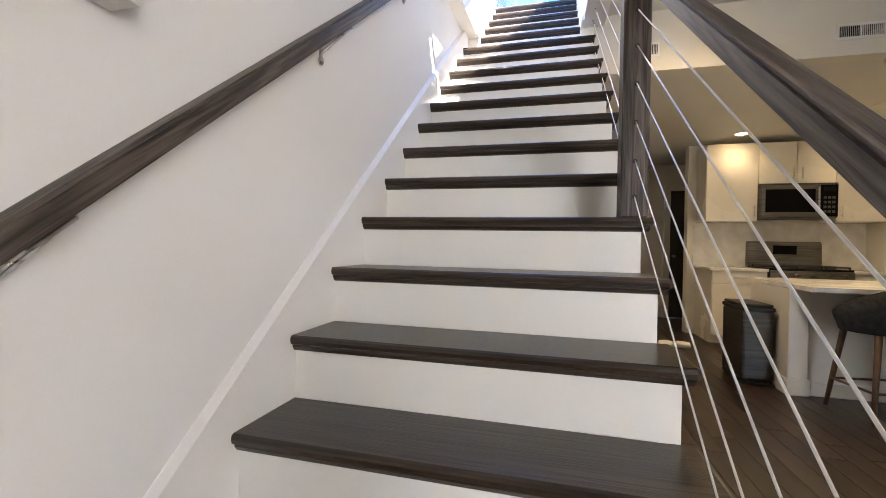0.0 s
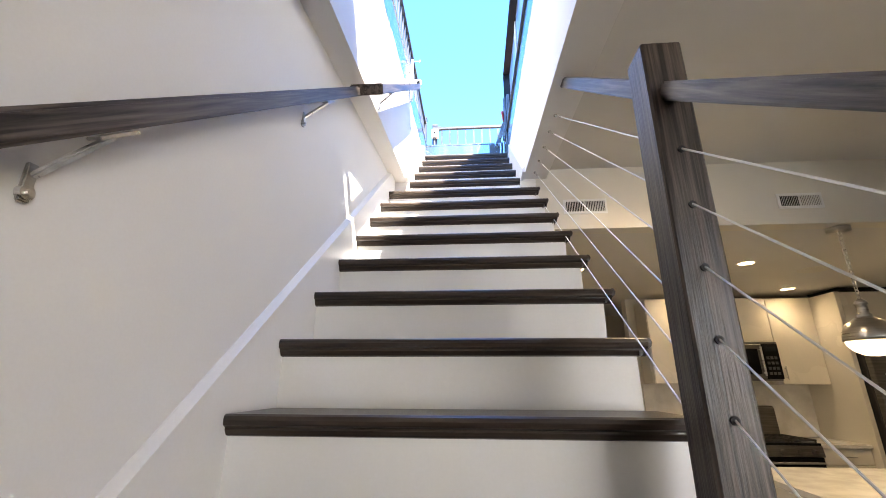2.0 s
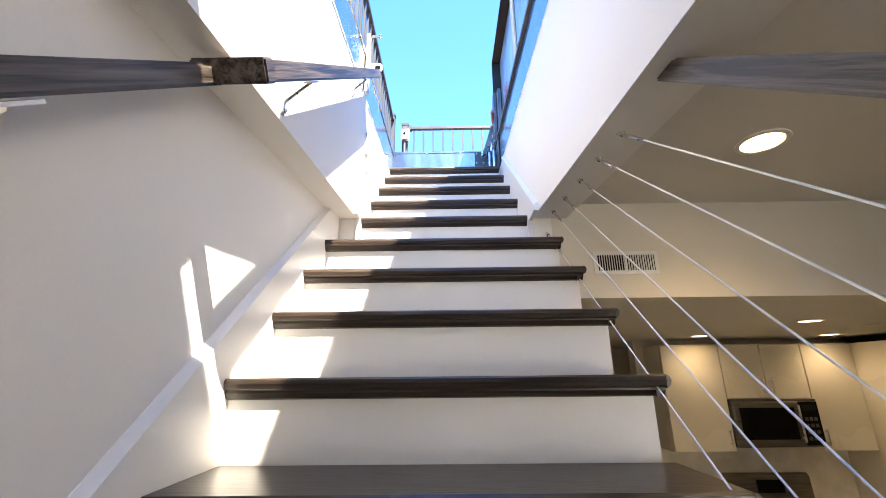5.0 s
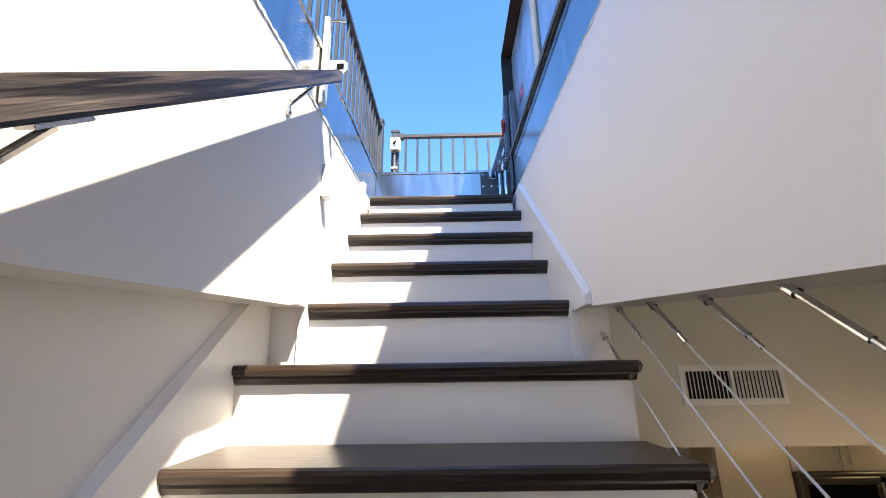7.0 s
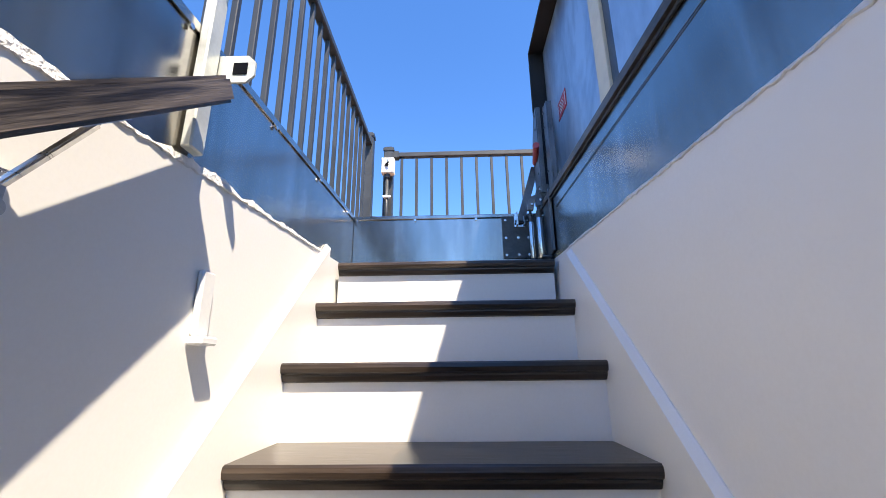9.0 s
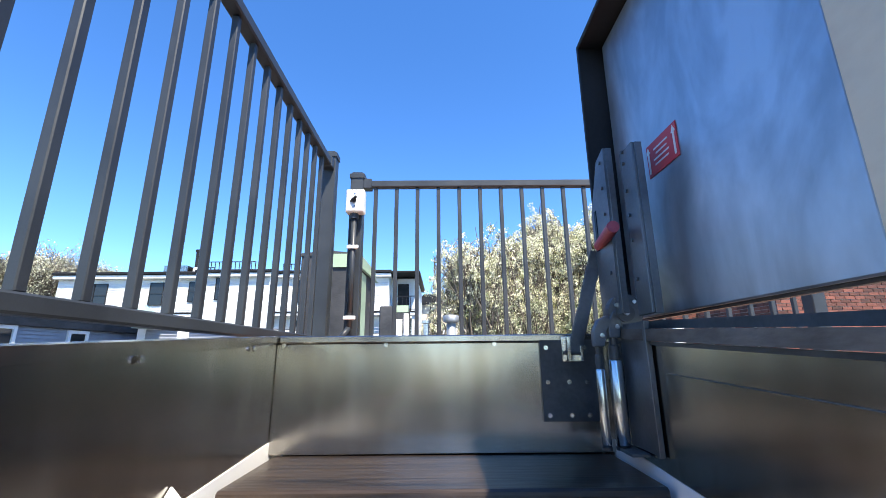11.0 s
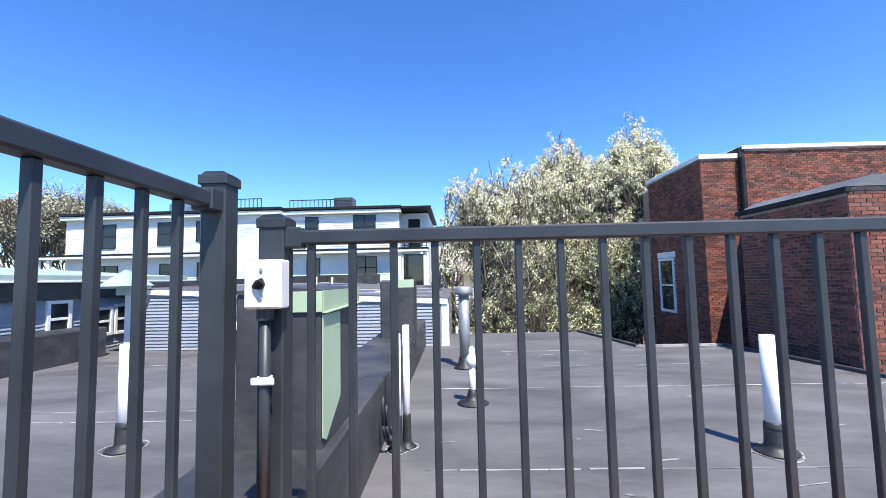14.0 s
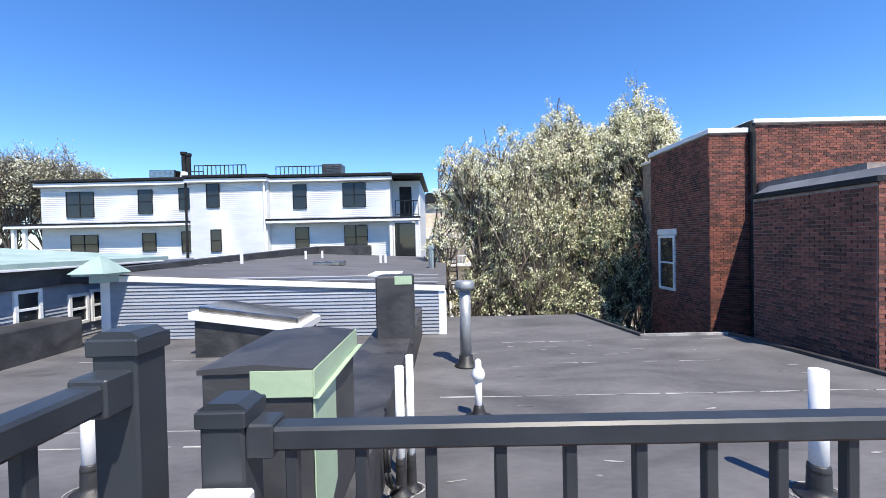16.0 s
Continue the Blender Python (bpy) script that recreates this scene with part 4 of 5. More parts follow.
bm = prism([(-5.8, gray_top(-5.8) + 0.06), (0.45, gray_top(0.45) + 0.06), (0.45, gray_top(0.45) + 0.10), (-5.8, gray_top(-5.8) + 0.10)], "y", GYW - 0.02, GYW + 13.2)
part("roof", bm, ROOF, gray_house)
part("roof_parapet", prism([(GYW + 0.2, 3.42), (GYW + 13, 3.42), (GYW + 13, 3.78), (GYW + 0.2, 3.50)], "x", -6.0, -5.72), MEMBRANE, gray_house)
part("roof_parapet", box(-5.72, -3.2, GYW + 12.7, GYW + 13, 3.3, 3.78, 0.01), MEMBRANE, gray_house)
for x, y, h in ((-5.2, 15, 0.35), (-4.6, 18.5, 0.3), (-4.3, 19.5, 0.3), (-1.75, 17.5, 0.28), (-1.6, 17.6, 0.28)):
    part("roof_pipe", turned([(0.045, 0), (0.045, h), (0.03, h)], (x, y, gray_top(x) + 0.09), 12), PVC, gray_house)
part("roof_pipe", turned([(0.10, 0), (0.10, 0.55), (0.14, 0.57), (0.14, 0.66)], (0.05, 15.5, gray_top(0) + 0.09), 12), STEEL, gray_house)
part("roof_hatch_low", box(-3.3, -2.5, 15.2, 15.8, gray_top(-3) + 0.08, gray_top(-3) + 0.2, 0.02), GALV, gray_house)
part("roof_hatch_low", box(-1.2, -0.55, 12.2, 13.1, gray_top(-1) + 0.07, gray_top(-1) + 0.15, 0.02), PVC, gray_house)

wing = thing("clapboard_wing", "shaded gray clapboard wing with white windows and a copper-green roof edge", "house wing", (-8, 9, -6))
WXL = -6.55
part("wall", box(-12, WXL, 4.0, GYW + 4, -6, 3.56), CLAP, wing)
clap_wall(wing, "y", WXL + 0.001, 7.5, 12.4, 2.1, lambda y: 3.24, facing=1)
part("frieze", box(WXL, WXL + 0.10, 4.0, GYW + 2, 3.24, 3.53, 0.01), MEMBRANE, wing)
part("roof_edge", prism([(WXL + 0.22, 3.575), (WXL + 0.22, 3.66), (-12, 4.05), (-12, 3.575)], "y", 3.5, GYW + 2.6), COPPER, wing, "pale copper-green roof edge")
part("eave", box(WXL + 0.01, WXL + 0.24, 3.5, GYW + 2.4, 3.535, 3.572, 0.005), WHITE, wing)
for ya, yb, za, zb in ((8.6, 9.1, 2.6, 3.18), (10.2, 10.55, 2.62, 3.16), (11.17, 11.48, 2.52, 2.98), (11.65, 11.97, 2.52, 3.02)):
    window_unit(wing, "y", WXL + 0.02, ya, yb, za, zb, WHITE, 1, 1, 0.06)
cupola = part("corner_post", box(-5.82, -5.66, GYW - 0.05, GYW + 0.05, 2.1, 3.40, 0.006), WHITE, wing)
bm = bmesh.new()
bmesh.ops.create_cone(bm, cap_ends=True, segments=4, radius1=0.44, radius2=0.04, depth=0.30, matrix=Matrix.Translation((-5.57, GYW - 0.33, 3.60)) @ Matrix.Rotation(math.pi / 4, 4, "Z"))
box(-5.85, -5.29, GYW - 0.61, GYW - 0.05, 3.41, 3.45, 0.01, bm)
box(-5.68, -5.46, GYW - 0.45, GYW - 0.04, 3.28, 3.41, 0.01, bm)
part("finial_roof", bm, COPPER, wing, "small pyramid roof of green copper")

# white house across the yards
HY = 30.0
white_house = thing("white_house", "long white clapboard house with black windows and flat roof terraces", "house", (-13, 32, -6))
part("wall", box(-25.3, -15.4, HY, HY + 9, -6, 8.0), SIDING, white_house)
part("wall", box(-15.4, -10.6, HY - 0.6, HY + 9, -6, 8.05), SIDING, white_house)
part("wall", box(-10.6, -3.0, HY - 0.1, HY + 9, -6, 8.1), SIDING, white_house)
part("wall", box(-3.0, -1.2, HY + 1.4, HY + 9, -6, 8.0), SIDING, white_house)
for x0, x1, y in ((-25.3, -15.4, HY), (-15.4, -10.6, HY - 0.6), (-10.6, -3.0, HY - 0.1)):
    z = 2.6
    while z < 7.8:
        part("siding_board", prism([(y - 0.03, z), (y - 0.004, z + 0.122), (y + 0.01, z + 0.122), (y + 0.01, z)], "x", x0 + 0.02, x1 - 0.02), SIDING, white_house)
        z += 0.125
    part("cornice", box(x0 - 0.15, x1 + 0.15, y - 0.35, y + 0.2, 7.82, 8.06, 0.02), WHITE, white_house)
    part("roof_edge", box(x0 - 0.2, x1 + 0.2, y - 0.45, y + 9, 8.10, 8.27, 0.02), BLACKTRIM, white_house, "black roof edge")
part("roof_edge", box(-3.2, -0.9, HY - 0.3, HY + 9, 8.10, 8.24, 0.02), BLACKTRIM, white_house, "black roof edge")
for x0, x1, y in ((-27.0, -15.45, HY), (-10.6, -1.1, HY - 0.1)):
    part("belt_roof", box(x0, x1, y - 0.75, y + 0.02, 5.22, 5.40, 0.02), WHITE, white_house)
    part("belt_edge", box(x0 - 0.02, x1 + 0.02, y - 0.78, y + 0.02, 5.405, 5.50, 0.01), BLACKTRIM, white_house)
for x0, x1, z0, z1, bars, y in ((-23.6, -21.9, 5.95, 7.5, 2, HY), (-19.0, -18.15, 6.1, 7.55, 1, HY), (-16.4, -15.65, 6.3, 7.6, 1, HY),
                                (-14.3, -13.55, 6.35, 7.75, 1, HY - 0.6), (-9.1, -8.3, 6.2, 7.65, 1, HY - 0.1), (-5.95, -4.55, 6.25, 7.7, 2, HY - 0.1),
                                (-23.4, -21.7, 3.6, 4.75, 2, HY), (-18.8, -18.0, 3.7, 4.8, 1, HY), (-16.3, -15.6, 3.6, 4.85, 1, HY),
                                (-9.0, -8.2, 3.5, 4.95, 1, HY - 0.1), (-5.9, -4.5, 3.6, 5.0, 2, HY - 0.1), (-14.1, -13.5, 3.6, 4.9, 1, HY - 0.6)):
    window_unit(white_house, "x", y, x0, x1, z0, z1, BLACKTRIM, -1, bars, 0.035, 0.09)
for x in (-15.55, -10.7):
    part("downspout", rod((x, HY - 0.75, 2.5), (x, HY - 0.75, 7.9), 0.07, 10), BLACKTRIM if x < -15 else WHITE, white_house)
porch = part("balcony_door", box(-2.55, -1.75, HY + 1.34, HY + 1.41, 5.5, 7.6, 0.02), BLACKTRIM, white_house)
part("porch_opening", box(-2.9, -1.5, HY + 1.33, HY + 1.41, 2.6, 5.2, 0.02), DARKGLASS, white_house)
for x in (-2.9, -1.3):
    part("porch_column", box(x - 0.1, x + 0.1, HY - 0.7, HY - 0.5, 0, 5.22, 0.01), WHITE, white_house)
for x in (-26.6, -25.9):
    part("porch_column", box(x - 0.1, x + 0.1, HY - 0.6, HY - 0.4, 0, 5.22, 0.01), WHITE, white_house)


def roof_fence(x0, x1, y, z, h=1.0, name="terrace_railing"):
    f = thing(name, "thin black metal railing round a roof terrace", "railing", ((x0 + x1) / 2, y, z), group="roof terrace railings")
    part("rail", box(x0, x1, y - 0.03, y + 0.03, z + h - 0.05, z + h), BLACKTRIM, f)
    part("rail", box(x0, x1, y - 0.03, y + 0.03, z + 0.1, z + 0.15), BLACKTRIM, f)
    n = int((x1 - x0) / 0.28)
    for i in range(n + 1):
        x = x0 + (x1 - x0) * i / n
        part("baluster", box(x - 0.02, x + 0.02, y - 0.02, y + 0.02, z, z + h), BLACKTRIM, f)


roof_fence(-17.2, -16.0, HY + 2, 8.25, 0.8)
roof_fence(-16.0, -12.6, HY + 1.0, 8.25, 1.0)
roof_fence(-10.7, -7.6, HY + 1.2, 8.25, 0.85)
roof_fence(-2.6, -1.2, HY - 0.6, 5.5, 1.0, "balcony_railing")
roof_fence(-27.0, -25.4, HY - 0.6, 5.5, 1.2, "balcony_railing")
for x0, x1, y0, z1, lab in ((-19.4, -17.7, HY + 1.5, 9.1, "pale gray roof air-conditioning unit"), (-7.7, -6.4, HY + 1.4, 9.25, "dark gray roof air-conditioning unit")):
    ac = thing("air_conditioner", lab, "air conditioner", ((x0 + x1) / 2, y0, 8.27), group="roof units")
    m = GALV if x0 < -10 else DARKMETAL
    part("casing", box(x0, x1, y0, y0 + 1.1, 8.38, z1, 0.03), m, ac)
    for i in range(7):
        z = 8.45 + i * (z1 - 8.55) / 7
        part("louvre", box(x0 + 0.06, x1 - 0.06, y0 - 0.03, y0 - 0.002, z, z + 0.05), m, ac)
    for x in (x0 + 0.1, x1 - 0.2):
        part("foot", box(x, x + 0.12, y0 + 0.1, y0 + 1.0, 8.265, 8.38), DARKMETAL, ac)
stack = thing("chimney_stack", "two dark metal flue stacks on the white house", "chimney", (-17.6, HY + 2, 8.27))
for x, h in ((-17.55, 2.0), (-17.25, 1.9)):
    part("flue", turned([(0.16, 0), (0.16, h), (0.22, h + 0.02), (0.22, h + 0.2)], (x, HY + 2.4, 8.26), 12), BLACKTRIM, stack)
part("elbow", turned([(0.22, 0), (0.26, 0.35), (0.2, 0.75)], (-17.25, HY + 1.9, 8.26), 12), WHITE, stack)

# brick building
BRX = 5.85
brick = thing("brick_building", "red brick building with white coping and a slanted metal flashing", "brick building", (8, 12, -6))
part("near_wall", box(BRX, 12, 8.75, 10.85, -6, 4.58), MORTAR, brick)
BKX, BKY = 6.76, 13.5
part("rear_wall", box(7.84, 12, 10.86, BKY - 0.075, -6, 5.10), MORTAR, brick)
part("tower_wall", box(BKX, 7.80, BKY, 16.3, -6, 6.30), MORTAR, brick)
part("main_wall", box(7.80, 16, BKY - 0.06, 19, -6, 6.50), MORTAR, brick)
part("flashing", prism([(BRX - 0.05, 4.58), (BRX + 0.04, 4.58), (BRX + 0.30, 4.73), (12, 4.84), (12, 4.58)], "y", 8.70, 10.9), FLASHING, brick, "slanted gray metal flashing")
part("gutter_edge", box(BRX - 0.06, BRX + 0.02, 8.7, 10.9, 4.50, 4.58, 0.008), BLACKTRIM, brick)
part("coping", box(BKX - 0.06, 7.72, BKY - 0.06, 16.36, 6.30, 6.42, 0.01), WHITE, brick, "white painted coping")
part("coping", box(7.72, 16.1, BKY - 0.14, 19.1, 6.50, 6.60, 0.01), WHITE, brick, "white painted coping")
part("coping_end", box(7.66, 7.795, BKY - 0.10, 14.3, 6.30, 6.56, 0.01), BLACKTRIM, brick)
part("downspout", rod((7.72, BKY - 0.10, -6), (7.72, BKY - 0.10, 6.3), 0.07, 10), BLACKTRIM, brick)
window_unit(brick, "y", BKX, 15.05, 15.75, 2.45, 3.85, WHITE, -1)
part("lintel", box(BKX - 0.035, BKX - 0.004, 14.9, 15.9, 3.935, 4.10, 0.01), WHITE, brick)
far_brick = thing("brick_rowhouse", "shaded red brick row houses behind the blossoming tree", "row house", (10, 28, -6))
part("wall", box(6.5, 22, 25.5, 34, -6, 7.2), MORTAR, far_brick)
for x in (7.6, 9.4, 11.2, 13.0):
    for z in (-2.5, 0.6, 3.7):
        window_unit(far_brick, "x", 25.5, x, x + 0.9, z, z + 1.7, WHITE, -1)
far2 = thing("far_house", "distant tan house with white porches beyond the yards", "house", (0.5, 40, -6))
part("wall", box(-1.6, 3.5, 44, 52, -6, 7.6), CREAM, far2)
part("roof", prism([(-2.2, 7.6), (4.0, 7.6), (3.0, 8.6), (-1.2, 8.6)], "y", 43.5, 52), BLACKTRIM, far2)
for z in (-1.0, 1.6, 4.2):
    part("porch_floor", box(-1.7, 3.0, 42.2, 44, z, z + 0.18), WHITE, far2)
    part("porch_rail", box(-1.7, 3.0, 42.2, 42.28, z + 0.9, z + 1.0), WHITE, far2)
    for i in range(16):
        part("baluster", box(-1.65 + i * 0.3, -1.58 + i * 0.3, 42.2, 42.27, z + 0.18, z + 0.9), WHITE, far2)
    for x in (-1.7, 0.6, 2.9):
        part("post", box(x, x + 0.14, 42.2, 42.34, z + 0.18, z + 2.6), WHITE, far2)
yard_deck = thing("garden_deck", "small gray deck with a white picket railing in the yard", "deck", (0.9, 17, -6))
part("deck_floor", box(0.5, 2.3, 15.5, 18.5, 0.55, 0.68), SEAM, yard_deck)
for x in (0.55, 2.2):
    for y in (15.55, 18.4):
        part("post", box(x, x + 0.1, y, y + 0.1, -6, 1.7), WHITE, yard_deck)
for za in (0.85, 1.55):
    part("rail", box(0.55, 2.3, 15.55, 15.61, za, za + 0.06), WHITE, yard_deck)
    part("rail", box(0.55, 2.3, 18.4, 18.46, za, za + 0.06), WHITE, yard_deck)
for i in range(13):
    for y in (15.56, 18.41):
        part("picket", box(0.66 + i * 0.125, 0.70 + i * 0.125, y, y + 0.04, 0.68, 1.58), WHITE, yard_deck)
table = thing("garden_table", "dark blue covered table on the yard deck", "table", (1.0, 16.4, 0.68))
part("cover", prism([(0.65, 0.69), (1.35, 0.69), (1.28, 1.25), (0.72, 1.25)], "y", 16.0, 16.9, None, 0.03), BLACKTRIM, table)
pot = thing("flower_pot", "red-orange clay pot on the yard deck", "flower pot", (0.85, 17.6, 0.68))
part("pot", turned([(0.10, 0.005), (0.16, 0.26), (0.18, 0.27), (0.18, 0.34), (0.15, 0.34)], (0.85, 17.6, 0.68), 14), REDGRIP, pot)
st = thing("outdoor_stair", "steep wooden outdoor stair between decks", "stair", (0.55, 26, -6))
for x in (0.25, 1.0):
    part("stringer", beam((x, 22, 0.6), (x, 27, 4.0), 0.06, 0.25), WALNUT, st)
for j in range(18):
    part("step", box(0.25, 1.0, 22 + j * 0.28, 22.26 + j * 0.28, 0.62 + j * 0.19, 0.66 + j * 0.19), WALNUT, st)
setting("ground", box(-400, 400, -400, 400, -6.5, -6.0), GROUND, "ground of yards and streets below the roofs", "ground")
setting("wall_house_body", prism([(-0.5, -6), (-0.5, 12.6), (3.3, 12.6), (3.7, 10.5), (5.2, 10.5), (5.5, 8.4), (6.0, -6)], "z", -6, FLOOR - 0.13), CLAP, "lower storeys of the house", "wall")

# ---- trees ----


def tree(name, label, base, top, radius, leaves, leaf_size, material, seed, trunks=3, low=0.4, thin=0.30, puff=0.075):
    """Several stems with limbs, kept inside an uneven egg-shaped outline, and small leaves in clumps round the twigs."""
    r = random.Random(seed)
    t = thing(name, label, "tree", base)
    b = Vector(base)
    verts, faces = [], []

    def limb(p, q, r1, r2):
        d = (q - p).normalized()
        s = d.orthogonal().normalized()
        c = d.cross(s)
        k = len(verts)
        for o, rr in ((p, r1), (q, r2)):
            for i in range(5):
                a = i * 1.2566
                verts.append(tuple(o + (s * math.cos(a) + c * math.sin(a)) * rr - b))
        for i in range(5):
            faces.append((k + i, k + (i + 1) % 5, k + 5 + (i + 1) % 5, k + 5 + i))

    height = top - b.z
    mid = b.z + height * low + (height * (1 - low)) * 0.45
    tips = []

    def inside(p):
        v = (p.z - mid) / ((top - mid) if p.z > mid else (mid - b.z) * 0.85)
        h = Vector((p.x - b.x, p.y - b.y, 0)).length / radius
        a = math.atan2(p.y - b.y, p.x - b.x)
        return h * h + v * v < 1.0 + 0.16 * math.sin(5 * a + seed) + 0.14 * math.sin(p.z * 1.7 + seed)

    def grow(p, d, length, rad, depth):
        q = p + d * length
        if depth > 1 and not inside(q):
            q = p + d * length * 0.45
            if not inside(q):
                return
        limb(p, q, rad, rad * 0.68)
        if depth >= 1:
            for f in (0.35, 0.7, 1.0):
                tips.append(p.lerp(q, f))
        if depth >= 6 or rad < 0.007:
            return
        for i in range(3 if depth else 4):
            nd = (d + Vector((r.uniform(-1, 1), r.uniform(-1, 1), r.uniform(-0.35, 0.75))) * (0.7 if depth else 0.5)).normalized()
            grow(q, nd, length * r.uniform(0.6, 0.82), rad * r.uniform(0.52, 0.68), depth + 1)
        if depth >= 1:
            grow(q, (d + Vector((r.uniform(-0.2, 0.2), r.uniform(-0.2, 0.2), 0.3))).normalized(), length * 0.8, rad * 0.7, depth + 1)
    for i in range(trunks):
        a = i / trunks * 6.283 + r.random()
        off = Vector((math.cos(a), math.sin(a), 0)) * radius * 0.25
        d = Vector((math.cos(a) * 0.2, math.sin(a) * 0.2, 1)).normalized()
        grow(b + off, d, height * r.uniform(0.24, 0.32), height * 0.011, 0)
    wood = bpy.data.meshes.new("trunk")
    wood.from_pydata(verts, [], faces)
    wood.materials.append(BARK)
    for p in wood.polygons:
        p.use_smooth = True
    stems = new("trunk", wood)
    stems.parent = t
    stems["label"] = "gray-brown stems and limbs"
    g = np.random.default_rng(seed)
    c = np.array([tuple(p) for p in tips])
    clump = g.random(len(c)) > thin
    c = c[clump]
    puffs = max(1, leaves // 26)
    heart = c[g.integers(0, len(c), puffs)] + g.normal(0, 1, (puffs, 3)) * 0.13
    pos = heart[g.integers(0, puffs, leaves)] + g.normal(0, 1, (leaves, 3)) * puff
    u = g.normal(0, 1, (leaves, 3))
    u /= np.linalg.norm(u, axis=1)[:, None]
    w = np.cross(u, g.normal(0, 1, (leaves, 3)))
    w /= np.linalg.norm(w, axis=1)[:, None]
    s = leaf_size * g.uniform(0.55, 1.25, leaves)[:, None]
    v = np.stack([pos - u * s, pos + w * s * 0.6, pos + u * s, pos - w * s * 0.6], 1).reshape(-1, 3) - np.array(base)
    me = bpy.data.meshes.new("crown")
    me.from_pydata(v.tolist(), [], np.arange(leaves * 4).reshape(-1, 4).tolist())
    me.materials.append(material)
    crown = new("crown", me)
    crown.parent = t
    tagged(crown, "pale spring blossom and young leaves", kind="stuff")
    return t


tree("blossom_tree", "broad tree covered in pale spring blossom behind the roof", (2.75, 20.5, -6), 9.0, 3.05, 110000, 0.042, LEAF, 3, 5, 0.12)
tree("blossom_tree", "tall tree with pale spring blossom between its neighbours", (5.4, 21.5, -6), 10.0, 2.3, 80000, 0.042, LEAF, 8, 4, 0.12)
tree("blossom_tree", "tall tree with pale young leaves beside the brick wall", (8.1, 20.5, -6), 10.0, 2.1, 75000, 0.042, LEAF, 14, 4, 0.12)
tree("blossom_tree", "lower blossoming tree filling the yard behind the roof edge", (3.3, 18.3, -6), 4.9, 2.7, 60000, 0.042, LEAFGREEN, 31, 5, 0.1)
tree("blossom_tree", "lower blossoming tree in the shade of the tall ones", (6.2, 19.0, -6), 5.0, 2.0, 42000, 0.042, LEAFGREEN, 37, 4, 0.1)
tree("bare_tree", "tall sparse spring tree beyond the white house", (-39, 44, -6), 13.8, 7.0, 30000, 0.10, LEAF2, 21, 5, 0.3, 0.1, 0.35)

# ---- kitchen ----
WY = 4.66
CT = FLOOR + 0.90


def handle_bar(parent, x, y, z, length=0.14, upright=True):
    a, b = ((x, y - 0.03, z - length / 2), (x, y - 0.03, z + length / 2)) if upright else ((x - length / 2, y - 0.03, z), (x + length / 2, y - 0.03, z))
    bm = rod(a, b, 0.006, 8)
    for s in (0.15, 0.85):
        p = Vector(a).lerp(Vector(b), s)
        rod(p, p + Vector((0, 0.03, 0)), 0.004, 6, bm)
    part("handle", bm, STEEL, parent, "brushed steel bar handle")


def cabinet(name, label, x0, x1, y0, y1, z0, z1, doors, handles, toe=0.0, drawer=0.0, group=""):
    c = thing(name, label, "cabinet", ((x0 + x1) / 2, y1, z0), group=group)
    body = box(x0, x1, y0 + 0.022, y1, z0 + toe, z1, 0.002)
    if toe:
        box(x0 + 0.002, x1 - 0.002, y0 + 0.075, y1, z0, z0 + toe, 0, body)
    part("body", body, CABINET, c)
    top = z1 - 0.003
    if drawer:
        d = part("drawer_front", box(x0 + 0.003, x1 - 0.003, y0, y0 + 0.02, z1 - drawer, top, 0.003), CABINET, c)
        handle_bar(d, (x0 + x1) / 2, y0, z1 - drawer / 2, 0.13, False)
        top = z1 - drawer - 0.005
    w = (x1 - x0) / doors
    for i in range(doors):
        d = part("door", box(x0 + i * w + 0.003, x0 + (i + 1) * w - 0.003, y0, y0 + 0.02, z0 + toe + 0.003, top, 0.003), CABINET, c)
        if handles:
            side = handles[i]
            hx = x0 + i * w + (0.045 if side == "l" else w - 0.045)
            hz = z0 + toe + 0.12 if z0 > FLOOR + 0.3 else top - 0.12
            handle_bar(d, hx, y0, hz)
    return c


UB, UT = 0.262, 1.215
UY = 4.31
cabinet("wall_cabinet", "glossy white wall cabinet with a steel handle beside the microwave", 2.60, 3.16, UY, WY - 0.002, UB, UT, 1, "r", group="wall cabinets")
cabinet("wall_cabinet", "short white wall cabinet over the microwave", 3.163, 3.947, UY, WY - 0.002, 0.715, UT, 2, "rl", group="wall cabinets")
cabinet("wall_cabinet", "glossy white wall cabinet beside the tall panel", 3.95, 4.44, UY, WY - 0.002, UB, UT, 1, "l", group="wall cabinets")
cabinet("base_cabinet", "white base cabinet with a drawer and a door", 2.60, 3.165, 4.04, WY - 0.002, FLOOR, CT - 0.035, 1, "r", 0.10, 0.15, group="base cabinets")
cabinet("base_cabinet", "white base cabinet with drawers beside the range", 3.965, 4.44, 4.04, WY - 0.002, FLOOR, CT - 0.035, 2, "rl", 0.10, 0.15, group="base cabinets")
for x0, x1 in ((2.57, 3.163), (3.967, 4.44)):
    top = thing("worktop", "white quartz worktop along the kitchen wall", "worktop", ((x0 + x1) / 2, 4.35, CT - 0.035), group="worktops")
    part("slab", box(x0, x1, 4.015, WY - 0.002, CT - 0.0345, CT, 0.003), QUARTZ, top)
splash = setting("wall_backsplash", box(2.57, 4.44, WY - 0.014, WY - 0.003, CT + 0.001, UB - 0.001), QUARTZ, "pale quartz backsplash behind the range", "backsplash")
tall = thing("tall_panel", "white tall side panel beside the refrigerator", "panel", (4.46, 4.3, FLOOR))
part("panel", box(4.445, 4.49, 3.97, WY - 0.002, FLOOR + 0.10, UT, 0.003), CABINET, tall)
